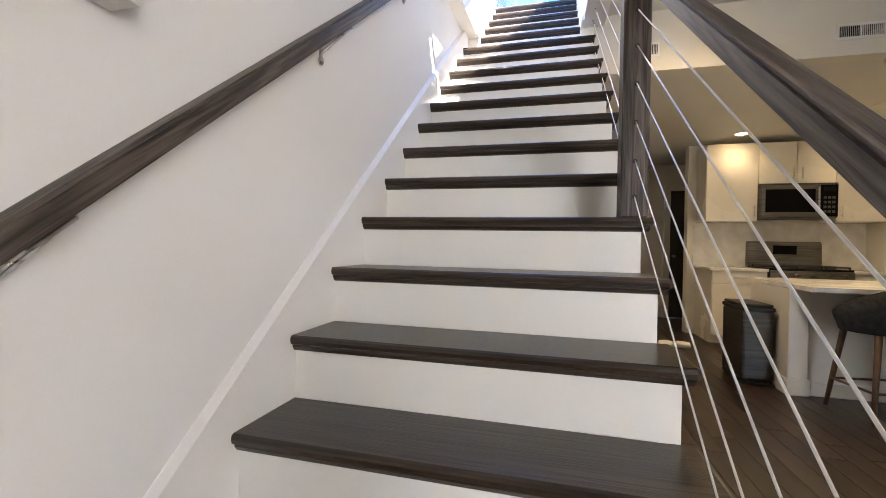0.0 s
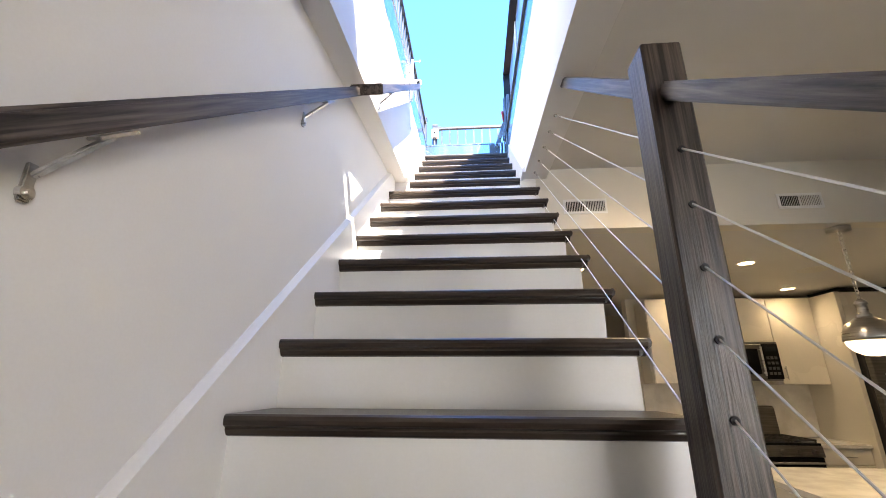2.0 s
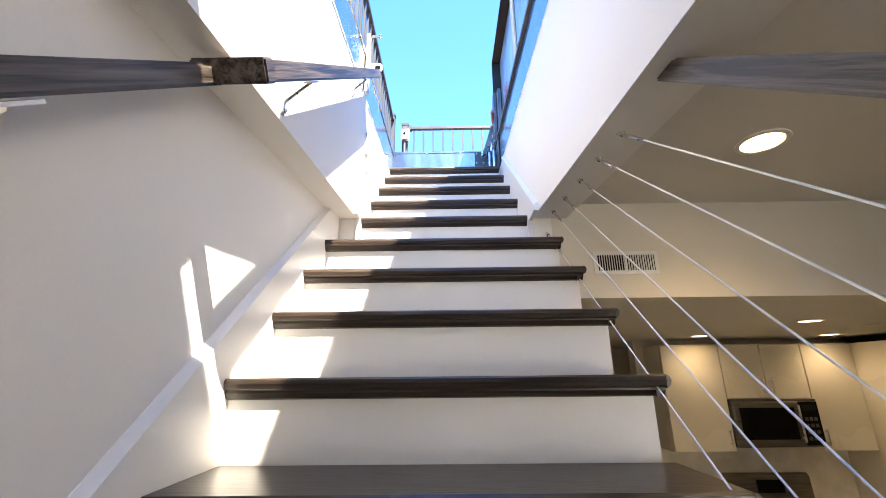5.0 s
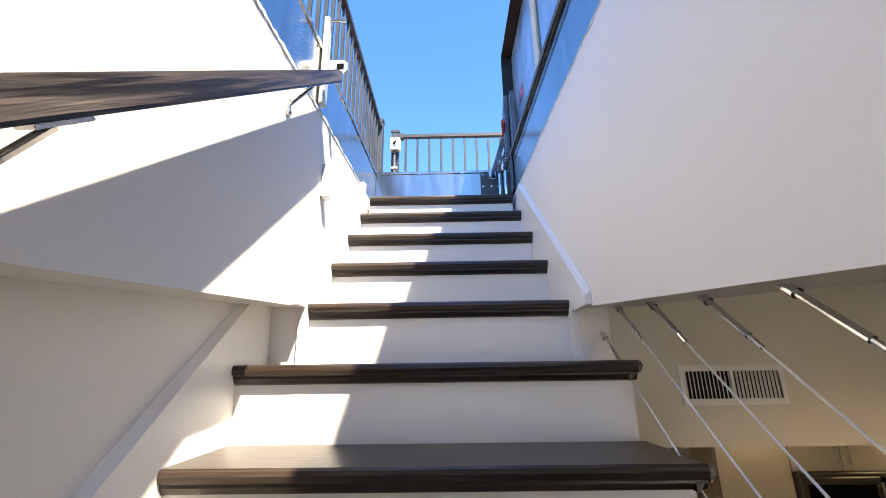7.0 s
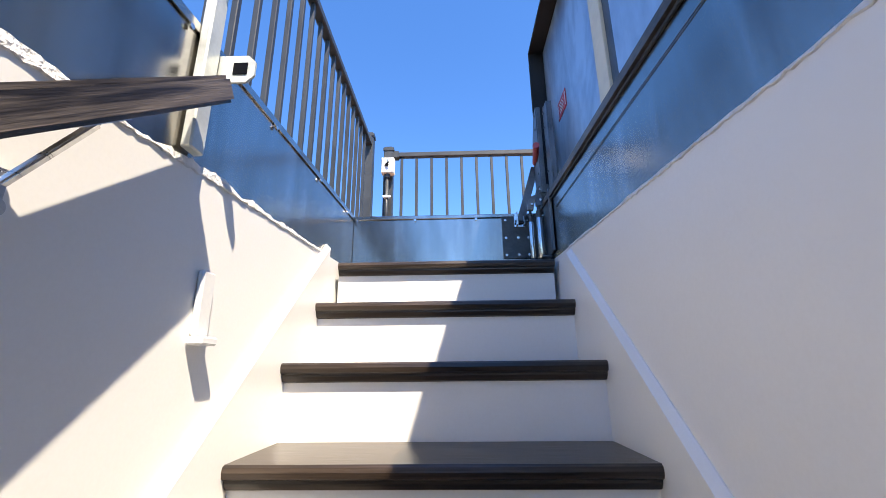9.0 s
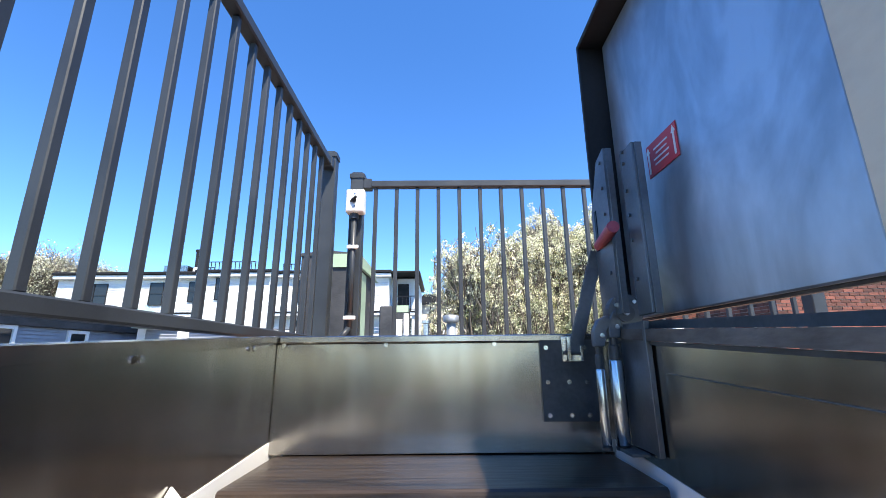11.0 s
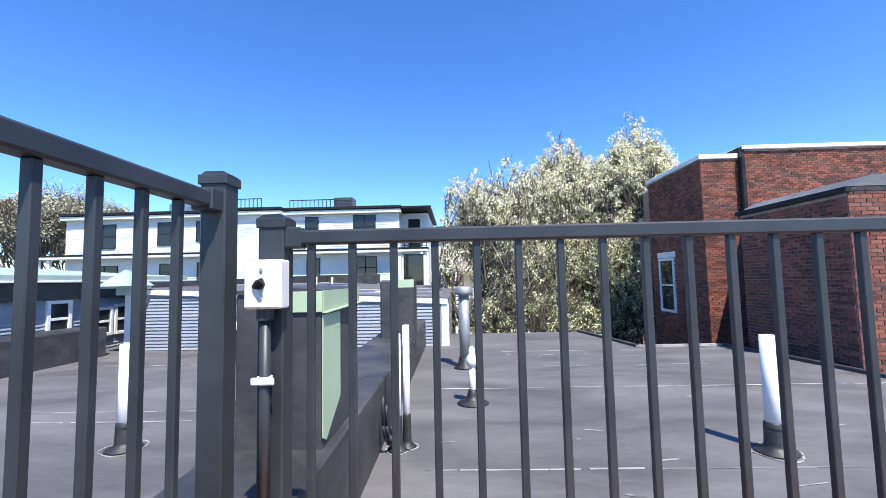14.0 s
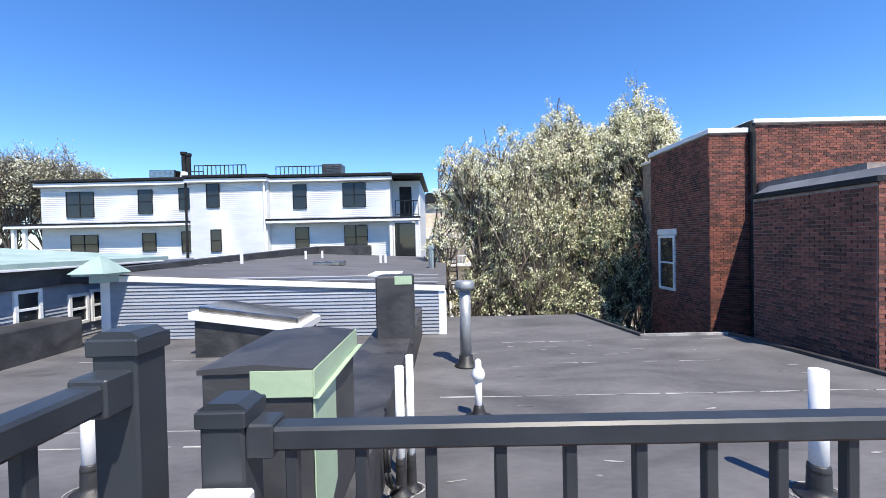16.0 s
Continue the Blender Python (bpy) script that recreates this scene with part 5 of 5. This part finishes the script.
part("toe_board", box(4.447, 4.488, 4.03, WY - 0.002, FLOOR, FLOOR + 0.099, 0.002), CABINET, tall)
part("edge_strip", box(4.446, 4.489, 3.962, 3.9695, FLOOR + 0.10, UT, 0.001), CABINET, tall)
cabinet("wall_cabinet", "deep white cabinet over the refrigerator", 4.493, 5.45, 3.97, WY - 0.002, 0.76, UT, 2, "rl", group="wall cabinets")
clutter = thing("storage_basket", "dark basket pushed onto the cabinet top", "basket", (4.9, 4.3, UT))
part("basket", prism([(4.62, UT + 0.002), (5.3, UT + 0.002), (5.36, LOWCEIL - 0.008), (4.56, LOWCEIL - 0.008)], "y", 4.05, 4.5, None, 0.006), BLACKTRIM, clutter)

mw = thing("microwave", "stainless steel over-the-range microwave with a black glass door", "microwave", (3.55, 4.4, 0.29))
part("body", box(3.166, 3.944, 4.285, WY - 0.002, 0.300, 0.713, 0.004), APPLIANCE, mw)
door = part("door", box(3.172, 3.765, 4.255, 4.284, 0.318, 0.690, 0.006), APPLIANCE, mw)
part("door_glass", box(3.215, 3.715, 4.251, 4.2545, 0.370, 0.640, 0.001), BLACKGLASS, door, "black glass window")
bm = rod((3.738, 4.225, 0.35), (3.738, 4.225, 0.66), 0.010, 10)
for z in (0.38, 0.63):
    rod((3.738, 4.225, z), (3.738, 4.256, z), 0.006, 8, bm)
part("door_handle", bm, STEEL, door)
pan = part("control_panel", box(3.772, 3.938, 4.257, 4.284, 0.318, 0.690, 0.003), BLACKGLASS, mw)
part("display", box(3.795, 3.915, 4.2545, 4.2565, 0.61, 0.66, 0.0005), DARKGLASS, pan)
for i in range(4):
    for j in range(3):
        part("button", box(3.795 + j * 0.042, 3.825 + j * 0.042, 4.2540, 4.2565, 0.36 + i * 0.055, 0.39 + i * 0.055, 0.0008), DARKMETAL, pan)
part("vent_grille", box(3.172, 3.938, 4.262, 4.284, 0.694, 0.711, 0.002), DARKMETAL, mw)
rng2 = thing("gas_range", "stainless gas range with black cooktop grates and a raised back panel", "range", (3.56, 4.3, FLOOR))
part("body", box(3.168, 3.962, 4.02, WY - 0.02, FLOOR + 0.02, CT - 0.012, 0.004), BLACKTRIM, rng2)
part("oven_door", box(3.18, 3.95, 3.985, 4.019, FLOOR + 0.14, CT - 0.115, 0.006), BLACKGLASS, rng2, "black glass oven door")
bm = rod((3.22, 3.94, CT - 0.16), (3.91, 3.94, CT - 0.16), 0.011, 10)
for x in (3.26, 3.87):
    rod((x, 3.94, CT - 0.16), (x, 3.986, CT - 0.16), 0.007, 8, bm)
part("oven_handle", bm, STEEL, rng2)
knobs = part("knob_panel", prism([(3.975, CT - 0.11), (4.019, CT - 0.11), (4.019, CT - 0.012), (3.99, CT - 0.012)], "x", 3.172, 3.958, None, 0.003), APPLIANCE, rng2)
for i in range(5):
    x = 3.27 + i * 0.148
    part("knob", rod((x, 3.982, CT - 0.06), (x, 3.945, CT - 0.066), 0.021, 14), APPLIANCE, knobs)
part("cooktop", box(3.17, 3.96, 4.0, WY - 0.08, CT - 0.011, CT + 0.012, 0.004), BLACKGLASS, rng2)
for gx in (3.19, 3.445, 3.70):
    bm = bmesh.new()
    for i in range(4):
        box(gx + 0.01 + i * 0.075, gx + 0.022 + i * 0.075, 4.03, 4.52, CT + 0.028, CT + 0.043, 0.002, bm)
    for y in (4.03, 4.27, 4.508):
        box(gx + 0.005, gx + 0.245, y, y + 0.012, CT + 0.026, CT + 0.041, 0.002, bm)
    for x in (gx + 0.012, gx + 0.235):
        for y in (4.035, 4.51):
            box(x - 0.006, x + 0.006, y - 0.006, y + 0.006, CT + 0.012, CT + 0.03, 0, bm)
    part("grate", bm, IRON, rng2, "black cast-iron grate")
for x in (3.31, 3.82):
    for y in (4.15, 4.40):
        part("burner", turned([(0.05, 0.0125), (0.05, 0.022), (0.03, 0.026)], (x, y, CT), 14), IRON, rng2)
back = part("back_panel", prism([(4.56, CT + 0.012), (4.64, CT + 0.012), (4.64, CT + 0.33), (4.595, CT + 0.33), (4.575, CT + 0.30)], "x", 3.17, 3.96, None, 0.006), APPLIANCE, rng2)
part("clock_panel", box(3.44, 3.69, 4.5585, 4.566, CT + 0.17, CT + 0.28, 0.001), BLACKGLASS, back)
fridge = thing("refrigerator", "stainless steel refrigerator with an ice dispenser in one door", "refrigerator", (4.95, 4.2, FLOOR))
part("body", box(4.50, 5.42, 3.90, WY - 0.02, FLOOR + 0.03, 0.70, 0.01), BLACKTRIM, fridge, "black side walls")
for x0, x1, hx in ((4.503, 4.958, 4.925), (4.963, 5.418, 4.998)):
    d = part("door", box(x0, x1, 3.83, 3.898, FLOOR + 0.62, 0.695, 0.012, None, 2), APPLIANCE, fridge)
    bm = rod((hx, 3.775, -0.45), (hx, 3.775, 0.45), 0.012, 10)
    for z in (-0.42, 0.42):
        rod((hx, 3.775, z), (hx, 3.832, z), 0.008, 8, bm)
    part("handle", bm, STEEL, d)
    if x0 < 4.6:
        part("dispenser", box(4.60, 4.84, 3.822, 3.8295, -0.22, 0.22, 0.003), BLACKGLASS, d, "black ice and water dispenser")
        part("dispenser_tray", box(4.62, 4.82, 3.80, 3.8215, -0.22, -0.20, 0.003), APPLIANCE, d)
        for z in (0.30, 0.36):
            part("badge", rod((4.60, 3.83, z), (4.60, 3.824, z), 0.016, 14), CHROME, d)
part("freezer_drawer", box(4.503, 5.418, 3.83, 3.898, FLOOR + 0.06, FLOOR + 0.61, 0.012, None, 2), APPLIANCE, fridge)

# island with overhang
IT = -0.345
island = thing("kitchen_island", "white kitchen island with an overhanging quartz top and inset sink", "kitchen island", (3.5, 2.6, FLOOR))
part("body", box(2.56, 5.6, 2.27, 2.95, FLOOR, IT - 0.04, 0.004), CABINET, island)
part("plinth", box(2.545, 5.6, 2.255, 2.96, FLOOR, FLOOR + 0.11, 0.006), CABINET, island)
part("end_post", box(2.53, 2.66, 2.24, 2.37, FLOOR + 0.11, IT - 0.04, 0.004), CABINET, island)
part("post_base", box(2.515, 2.675, 2.225, 2.385, FLOOR, FLOOR + 0.13, 0.006), CABINET, island)
part("slab", prism([(2.52, 1.93), (5.7, 1.93), (5.7, 3.02), (2.72, 3.02), (2.58, 2.95)], "z", IT - 0.038, IT, None, 0.003), QUARTZ, island, "white quartz slab")
part("sink", box(3.75, 4.35, 2.55, 2.93, IT + 0.0005, IT + 0.003, 0.001), STEEL, island)
part("outlet_cover", box(3.18, 3.32, 2.32, 2.42, IT + 0.0005, IT + 0.004, 0.001), STEEL, island)
fc = Vector((4.05, 2.96, IT))
tap = thing("kitchen_tap", "brushed steel gooseneck kitchen tap", "tap", tuple(fc))
bm = rod(fc + Vector((0, 0, 0.002)), fc + Vector((0, 0, 0.28)), 0.016, 12)
prev = fc + Vector((0, 0, 0.28))
for i in range(1, 9):
    a = i / 8 * math.pi * 1.05
    p = fc + Vector((-0.085 + 0.085 * math.cos(a), 0, 0.28 + 0.085 * math.sin(a)))
    rod(prev, p, 0.012, 10, bm)
    prev = p
rod(prev, prev + Vector((-0.004, 0, -0.09)), 0.016, 10, bm)
part("spout", bm, STEEL, tap, "", True)
part("base_ring", turned([(0.028, 0.001), (0.028, 0.02), (0.018, 0.03)], fc, 14), STEEL, tap)
part("lever", rod(fc + Vector((0.016, 0, 0.10)), fc + Vector((0.07, -0.01, 0.14)), 0.006, 8), STEEL, tap)
soap = thing("soap_dispenser", "small brushed steel soap dispenser on the island", "soap dispenser", (3.78, 2.96, IT))
part("pump", turned([(0.02, 0.001), (0.02, 0.04), (0.009, 0.05), (0.009, 0.10), (0.014, 0.105)], (3.78, 2.96, IT), 12), STEEL, soap)
part("nozzle", rod((3.78, 2.96, IT + 0.10), (3.73, 2.95, IT + 0.105), 0.006, 8), STEEL, soap)


def bar_stool(x, y, turn):
    s = thing("bar_stool", "charcoal felt bar stool with a curved back and walnut legs", "bar stool", (x, y, FLOOR), group="stools at the island")
    m = Matrix.Translation((x, y, 0)) @ Matrix.Rotation(radians(turn), 4, "Z") @ Matrix.Translation((-x, -y, 0))
    sz = FLOOR + 0.62
    own = bmesh.new()
    bmesh.ops.create_uvsphere(own, u_segments=24, v_segments=10, radius=1, matrix=Matrix.Translation((x, y, sz)) @ Matrix.Diagonal((0.235, 0.21, 0.055, 1)))
    bmesh.ops.transform(own, matrix=m, verts=own.verts)
    part("seat", own, FABRIC, s, "", True)
    # shell back: a curved band, high behind and falling towards the front
    own = bmesh.new()
    rows = []
    for i in range(21):
        a = radians(-160 + 320 * i / 20 - 90 + 0)
        h = 0.03 + 0.24 * (0.5 + 0.5 * math.cos(radians(-160 + 320 * i / 20))) ** 1.3
        ring = []
        for j, (rr, zz) in enumerate(((1.0, -0.05), (1.13, h * 0.6), (1.16, h), (1.06, h), (1.02, h * 0.5), (0.90, -0.03))):
            ring.append(own.verts.new((x + 0.235 * rr * math.cos(a), y + 0.21 * rr * math.sin(a), sz + zz)))
        rows.append(ring)
    for u, v in zip(rows, rows[1:]):
        for j in range(6):
            own.faces.new((u[j], u[(j + 1) % 6], v[(j + 1) % 6], v[j]))
    own.faces.new(rows[0])
    own.faces.new(rows[-1])
    bmesh.ops.transform(own, matrix=m, verts=own.verts)
    part("backrest", own, FABRIC, s, "curved charcoal felt back", True)
    for sx in (-1, 1):
        for sy in (-1, 1):
            own = rod((x + sx * 0.21, y + sy * 0.19, FLOOR + 0.001), (x + sx * 0.14, y + sy * 0.13, sz - 0.02), 0.013, 10, None, 0.021)
            bmesh.ops.transform(own, matrix=m, verts=own.verts)
            part("leg", own, WALNUT, s, "tapered walnut leg", True)
    for a, b in (((-1, -1), (1, -1)), ((1, -1), (1, 1)), ((1, 1), (-1, 1)), ((-1, 1), (-1, -1))):
        own = rod((x + a[0] * 0.19, y + a[1] * 0.172, FLOOR + 0.2), (x + b[0] * 0.19, y + b[1] * 0.172, FLOOR + 0.2), 0.009, 8)
        bmesh.ops.transform(own, matrix=m, verts=own.verts)
        part("stretcher", own, WALNUT, s)


bar_stool(2.93, 1.93, 8)
bar_stool(3.62, 1.93, -6)
bin_ = thing("trash_can", "brushed steel rectangular trash can with a black lid beside the island", "trash can", (2.45, 2.62, FLOOR))
part("body", box(2.30, 2.53, 2.44, 2.86, FLOOR + 0.03, FLOOR + 0.60, 0.02, None, 2), DARKSTEEL, bin_)
part("base", box(2.305, 2.525, 2.445, 2.855, FLOOR + 0.001, FLOOR + 0.03, 0.005), BLACKTRIM, bin_)
part("rim", box(2.295, 2.535, 2.435, 2.865, FLOOR + 0.60, FLOOR + 0.635, 0.008), BLACKTRIM, bin_)
part("lid", box(2.305, 2.525, 2.445, 2.855, FLOOR + 0.636, FLOOR + 0.66, 0.01), BLACKTRIM, bin_)
part("pedal", box(2.36, 2.47, 2.40, 2.445, FLOOR + 0.012, FLOOR + 0.025, 0.003), BLACKTRIM, bin_)
for x in (2.05, 2.22):
    bowl = thing("pet_bowl", "small pale bowl on the floor by the cabinets", "bowl", (x, 3.75, FLOOR), group="bowls")
    part("bowl", turned([(0.09, 0.001), (0.075, 0.05), (0.068, 0.05), (0.05, 0.015)], (x, 3.75, FLOOR), 16), PVC, bowl, "", True)
door_1 = thing("door_1", "dark stained hall door in a pale frame", "door", (2.85, 5.98, FLOOR), kind="structure")
part("leaf", box(2.62, 3.02, 5.955, 5.995, FLOOR + 0.005, 0.86, 0.004), DARKDOOR, door_1)
part("casing", box(2.53, 2.615, 5.94, 5.999, FLOOR, 0.95, 0.004), WARMWALL, door_1)
part("knob", rod((2.67, 5.955, -0.2), (2.67, 5.90, -0.2), 0.025, 12), STEEL, door_1)

# ---- lamps and vents ----
pl = thing("pendant_lamp", "nickel dome pendant lamp with an opal glass bowl on a chain", "pendant lamp", (3.08, 2.12, 0.5))
PC = (3.09, 2.13)
part("canopy", turned([(0.065, LOWCEIL - 0.03), (0.068, LOWCEIL - 0.01), (0.068, LOWCEIL - 0.001)], (*PC, 0), 20), STEEL, pl, "", True)
z = 0.80
i = 0
while z < LOWCEIL - 0.03:
    bm = bmesh.new()
    for j in range(10):
        a, b = j / 10 * 6.2832, (j + 1) / 10 * 6.2832
        p = [(0.011 * math.cos(q), 0.021 * math.sin(q)) for q in (a, b)]
        if i % 2:
            rod((PC[0] + p[0][0], PC[1], z + p[0][1]), (PC[0] + p[1][0], PC[1], z + p[1][1]), 0.003, 5, bm)
        else:
            rod((PC[0], PC[1] + p[0][0], z + p[0][1]), (PC[0], PC[1] + p[1][0], z + p[1][1]), 0.003, 5, bm)
    part("chain_link", bm, STEEL, pl)
    z += 0.034
    i += 1
part("holder", turned([(0.036, 0.665), (0.04, 0.69), (0.028, 0.70), (0.028, 0.75), (0.036, 0.755), (0.030, 0.775), (0.010, 0.79)], (*PC, 0), 20), STEEL, pl, "", True)
part("dome", turned([(0.138, 0.525), (0.138, 0.545), (0.130, 0.585), (0.105, 0.635), (0.06, 0.662), (0.036, 0.668)], (*PC, 0), 28), STEEL, pl, "polished nickel dome", True)
part("bowl", turned([(0.02, 0.432), (0.06, 0.440), (0.10, 0.465), (0.125, 0.50), (0.130, 0.524)], (*PC, 0), 28), OPAL, pl, "glowing opal glass bowl", True)


def downlight(x, y, z, r, energy, spot=True):
    d = thing("recessed_light", "round recessed ceiling light, switched on", "ceiling light", (x, y, z), group="recessed ceiling lights")
    part("trim_ring", turned([(r, -0.006), (r * 1.02, -0.003), (r * 1.02, -0.0005), (r * 0.8, -0.0005), (r * 0.8, -0.006), (r, -0.006)], (x, y, z), 24, None, False), WHITE, d)
    part("lens", turned([(r * 0.79, -0.0045), (r * 0.79, -0.001)], (x, y, z), 24), BULB, d, "glowing lens")
    if energy:
        lamp = new("downlight_lamp", bpy.data.lights.new("downlight_lamp", "SPOT"))
        lamp.data.energy, lamp.data.color, lamp.data.spot_size, lamp.data.spot_blend = energy, (1.0, 0.74, 0.44), radians(140), 0.8
        lamp.data.shadow_soft_size = 0.06
        lamp.location = (x, y, z - 0.03)


LAMP = 2.5
downlight(3.0, 3.0, LOWCEIL, 0.075, LAMP)
downlight(4.21, 2.94, LOWCEIL, 0.075, LAMP)
downlight(1.56, 3.13, LOWCEIL, 0.075, LAMP)
downlight(2.9, 4.12, LOWCEIL, 0.075, LAMP * 0.38)
downlight(4.1, 4.12, LOWCEIL, 0.075, LAMP * 0.38)
downlight(1.69, 1.47, CEIL, 0.085, 3.0)
lamp = new("pendant_bulb", bpy.data.lights.new("pendant_bulb", "POINT"))
lamp.data.energy, lamp.data.color, lamp.data.shadow_soft_size = 1.5, (1.0, 0.76, 0.46), 0.08
lamp.location = (*PC, 0.41)
for x0, x1 in ((1.235, 1.535), (2.67, 2.96)):
    v = thing("air_vent", "white louvred air vent on the bulkhead", "air vent", ((x0 + x1) / 2, BULK, 1.45), group="wall vents")
    bm = box(x0, x1, BULK - 0.008, BULK - 0.001, 1.395, 1.412)
    box(x0, x1, BULK - 0.008, BULK - 0.001, 1.488, 1.505, 0, bm)
    box(x0, x0 + 0.014, BULK - 0.008, BULK - 0.001, 1.412, 1.488, 0, bm)
    box(x1 - 0.014, x1, BULK - 0.008, BULK - 0.001, 1.412, 1.488, 0, bm)
    box((x0 + x1) / 2 - 0.004, (x0 + x1) / 2 + 0.004, BULK - 0.008, BULK - 0.001, 1.412, 1.488, 0, bm)
    part("frame", bm, WHITE, v)
    part("backing", box(x0 + 0.014, x1 - 0.014, BULK - 0.002, BULK - 0.0006, 1.412, 1.488), BLACKTRIM, v)
    for i in range(24):
        x = x0 + 0.02 + i * (x1 - x0 - 0.04) / 23
        part("slat", beam((x - 0.002, BULK - 0.0045, 1.412), (x - 0.002, BULK - 0.0045, 1.488), 0.0016, 0.006, None, 0, (1, 1 if i < 12 else -1, 0)), WHITE, v)
cv = thing("ceiling_vent", "round white ceiling vent in the kitchen ceiling", "ceiling vent", (3.75, 3.25, LOWCEIL))
part("disc", turned([(0.13, -0.004), (0.12, -0.012), (0.05, -0.016)], (3.75, 3.25, LOWCEIL), 20), WARMWALL, cv)

# ---- window in the wall behind, with the daylight that it lets in ----
window_1 = thing("window_1", "wide white-framed window in the room's end wall", "window", (5.2, -5.0, FLOOR), kind="structure")
for x in (3.6, 4.67, 5.73, 6.8):
    part("mullion", box(x - 0.03, x + 0.03, -5.0, -4.94, FLOOR + 0.5, 1.45, 0.004), WHITE, window_1)
for z in (FLOOR + 0.5, 1.42):
    part("frame", box(3.6, 6.8, -5.0, -4.94, z, z + 0.05, 0.004), WHITE, window_1)
for i in range(3):
    pane = part("pane", box(3.63 + i * 1.067, 4.64 + i * 1.067, -4.985, -4.98, FLOOR + 0.55, 1.42), GLASS, window_1)
    pane.visible_shadow = False
daylight = new("window_daylight", bpy.data.lights.new("window_daylight", "AREA"))
daylight.data.shape, daylight.data.size, daylight.data.size_y = "RECTANGLE", 3.1, 1.9
daylight.data.energy, daylight.data.color = 14.0, (1.0, 0.95, 0.90)
daylight.matrix_world = look((5.2, -4.9, 0.35), (0.8, 0, 0.2))

# ---- floor planks ----
bm = box(-0.058, 0.058, -0.6, 0.6, -0.011, 0.0, 0.0012)
plank = mesh_of(bm, FLOORWOOD)
rng = random.Random(4)
places = []
for i in range(26):
    x = 1.16 + i * 0.119
    y = -0.9 + rng.uniform(-0.5, 0.1)
    while y < 5.4:
        places.append(Matrix.Translation((x, y + 0.6, FLOOR)))
        y += 1.204
pieces("plank", plank, floor, places)
bm = bmesh.new()
for x0, x1, y0, y1 in ((-0.1, 1.09, -5, -1.1), (1.10, 4.2, -5, -1.45), (4.26, 6.9, -5, 5.9)):
    x = x0
    while x < x1 - 0.05:
        box(x, min(x + 0.117, x1), y0, y1, FLOOR - 0.011, FLOOR, 0, bm)
        x += 0.119
rest = part("plank_rest", bm, FLOORWOOD, floor)
rest["kind"] = "stuff"

# ---- brickwork ----
BL, BH, JT = 0.150, 0.046, 0.010


def courses(u0, u1, z0, z1, seed):
    """Running bond: (u, z, length) of each brick's middle."""
    r = random.Random(seed)
    z, row = z0, 0
    while z + BH <= z1 + 0.001:
        u = u0 - (BL + JT) * (0.5 if row % 2 else 0.0)
        while u < u1:
            a, b = max(u, u0), min(u + BL, u1)
            if b - a > 0.03:
                yield (a + b) / 2, z + BH / 2, b - a, r.uniform(-0.003, 0.003)
            u += BL + JT
        z += BH + JT
        row += 1


def brick_stuff(name, parent, axis, at, facing, u0, u1, z0, z1, seed, hole=None):
    verts, faces = [], []
    for u, z, length, proud in courses(u0, u1, z0, z1, seed):
        if hole and hole[0] < u < hole[1] and hole[2] < z < hole[3]:
            continue
        d0, d1 = at, at + facing * (0.012 + proud)
        k = len(verts)
        for du, dz in ((-1, -1), (1, -1), (1, 1), (-1, 1)):
            for d in (d0, d1):
                p = (u + du * length / 2, d, z + dz * BH / 2)
                verts.append(p if axis == "x" else (d, p[0], p[2]))
        faces += [(k + 1, k + 3, k + 5, k + 7), (k, k + 1, k + 3, k + 2), (k + 2, k + 3, k + 5, k + 4), (k + 4, k + 5, k + 7, k + 6), (k + 6, k + 7, k + 1, k)]
    me = bpy.data.meshes.new(name)
    o = ORIGIN[parent]
    me.from_pydata([(x - o.x, y - o.y, z - o.z) for x, y, z in verts], [], faces)
    me.materials.append(BRICKSTUFF)
    ob = new(name, me)
    ob.parent = parent
    ob["kind"] = "stuff"
    ob["label"] = "weathered red bricks in running bond"


full = mesh_of(box(-0.014, 0.0, -BL / 2, BL / 2, -BH / 2, BH / 2, 0.003), BRICK)
o = ORIGIN[brick]
places, count = [], 0
BROWS = int(300 / (2.08 / (BL + JT) + 0.75))  # whole courses in the first three hundred bricks
for u, z, length, proud in courses(8.76, 10.84, 2.22, 2.22 + BROWS * (BH + JT) - JT, 2):
    if count < 300:
        places.append(Matrix.Translation((BRX + proud - o.x, u - o.y, z - o.z)) @ Matrix.Diagonal((1, length / BL, 1, 1)))
        count += 1
pieces("brick", full, brick, places)
brick_stuff("brick_rest", brick, "y", BRX, -1, 8.76, 10.84, 2.22 - 27 * (BH + JT), 2.21, 5)
brick_stuff("brick_rest", brick, "y", BRX, -1, 8.76, 10.84, 2.22 + BROWS * (BH + JT), 4.50, 6)
brick_stuff("brick_rest", brick, "x", 8.75, -1, BRX, 9.5, 0.5, 4.55, 7)
brick_stuff("brick_rest", brick, "x", BKY, -1, BKX, 7.79, 0.4, 6.29, 8)
brick_stuff("brick_rest", brick, "y", BKX, -1, BKY, 16.3, 0.4, 6.29, 9, (14.95, 15.85, 2.36, 4.08))
brick_stuff("brick_rest", brick, "x", BKY - 0.06, -1, 7.80, 14.5, 3.5, 6.49, 10)
brick_stuff("brick_rest", far_brick, "x", 25.5, -1, 6.5, 12.0, 0.0, 7.2, 12)
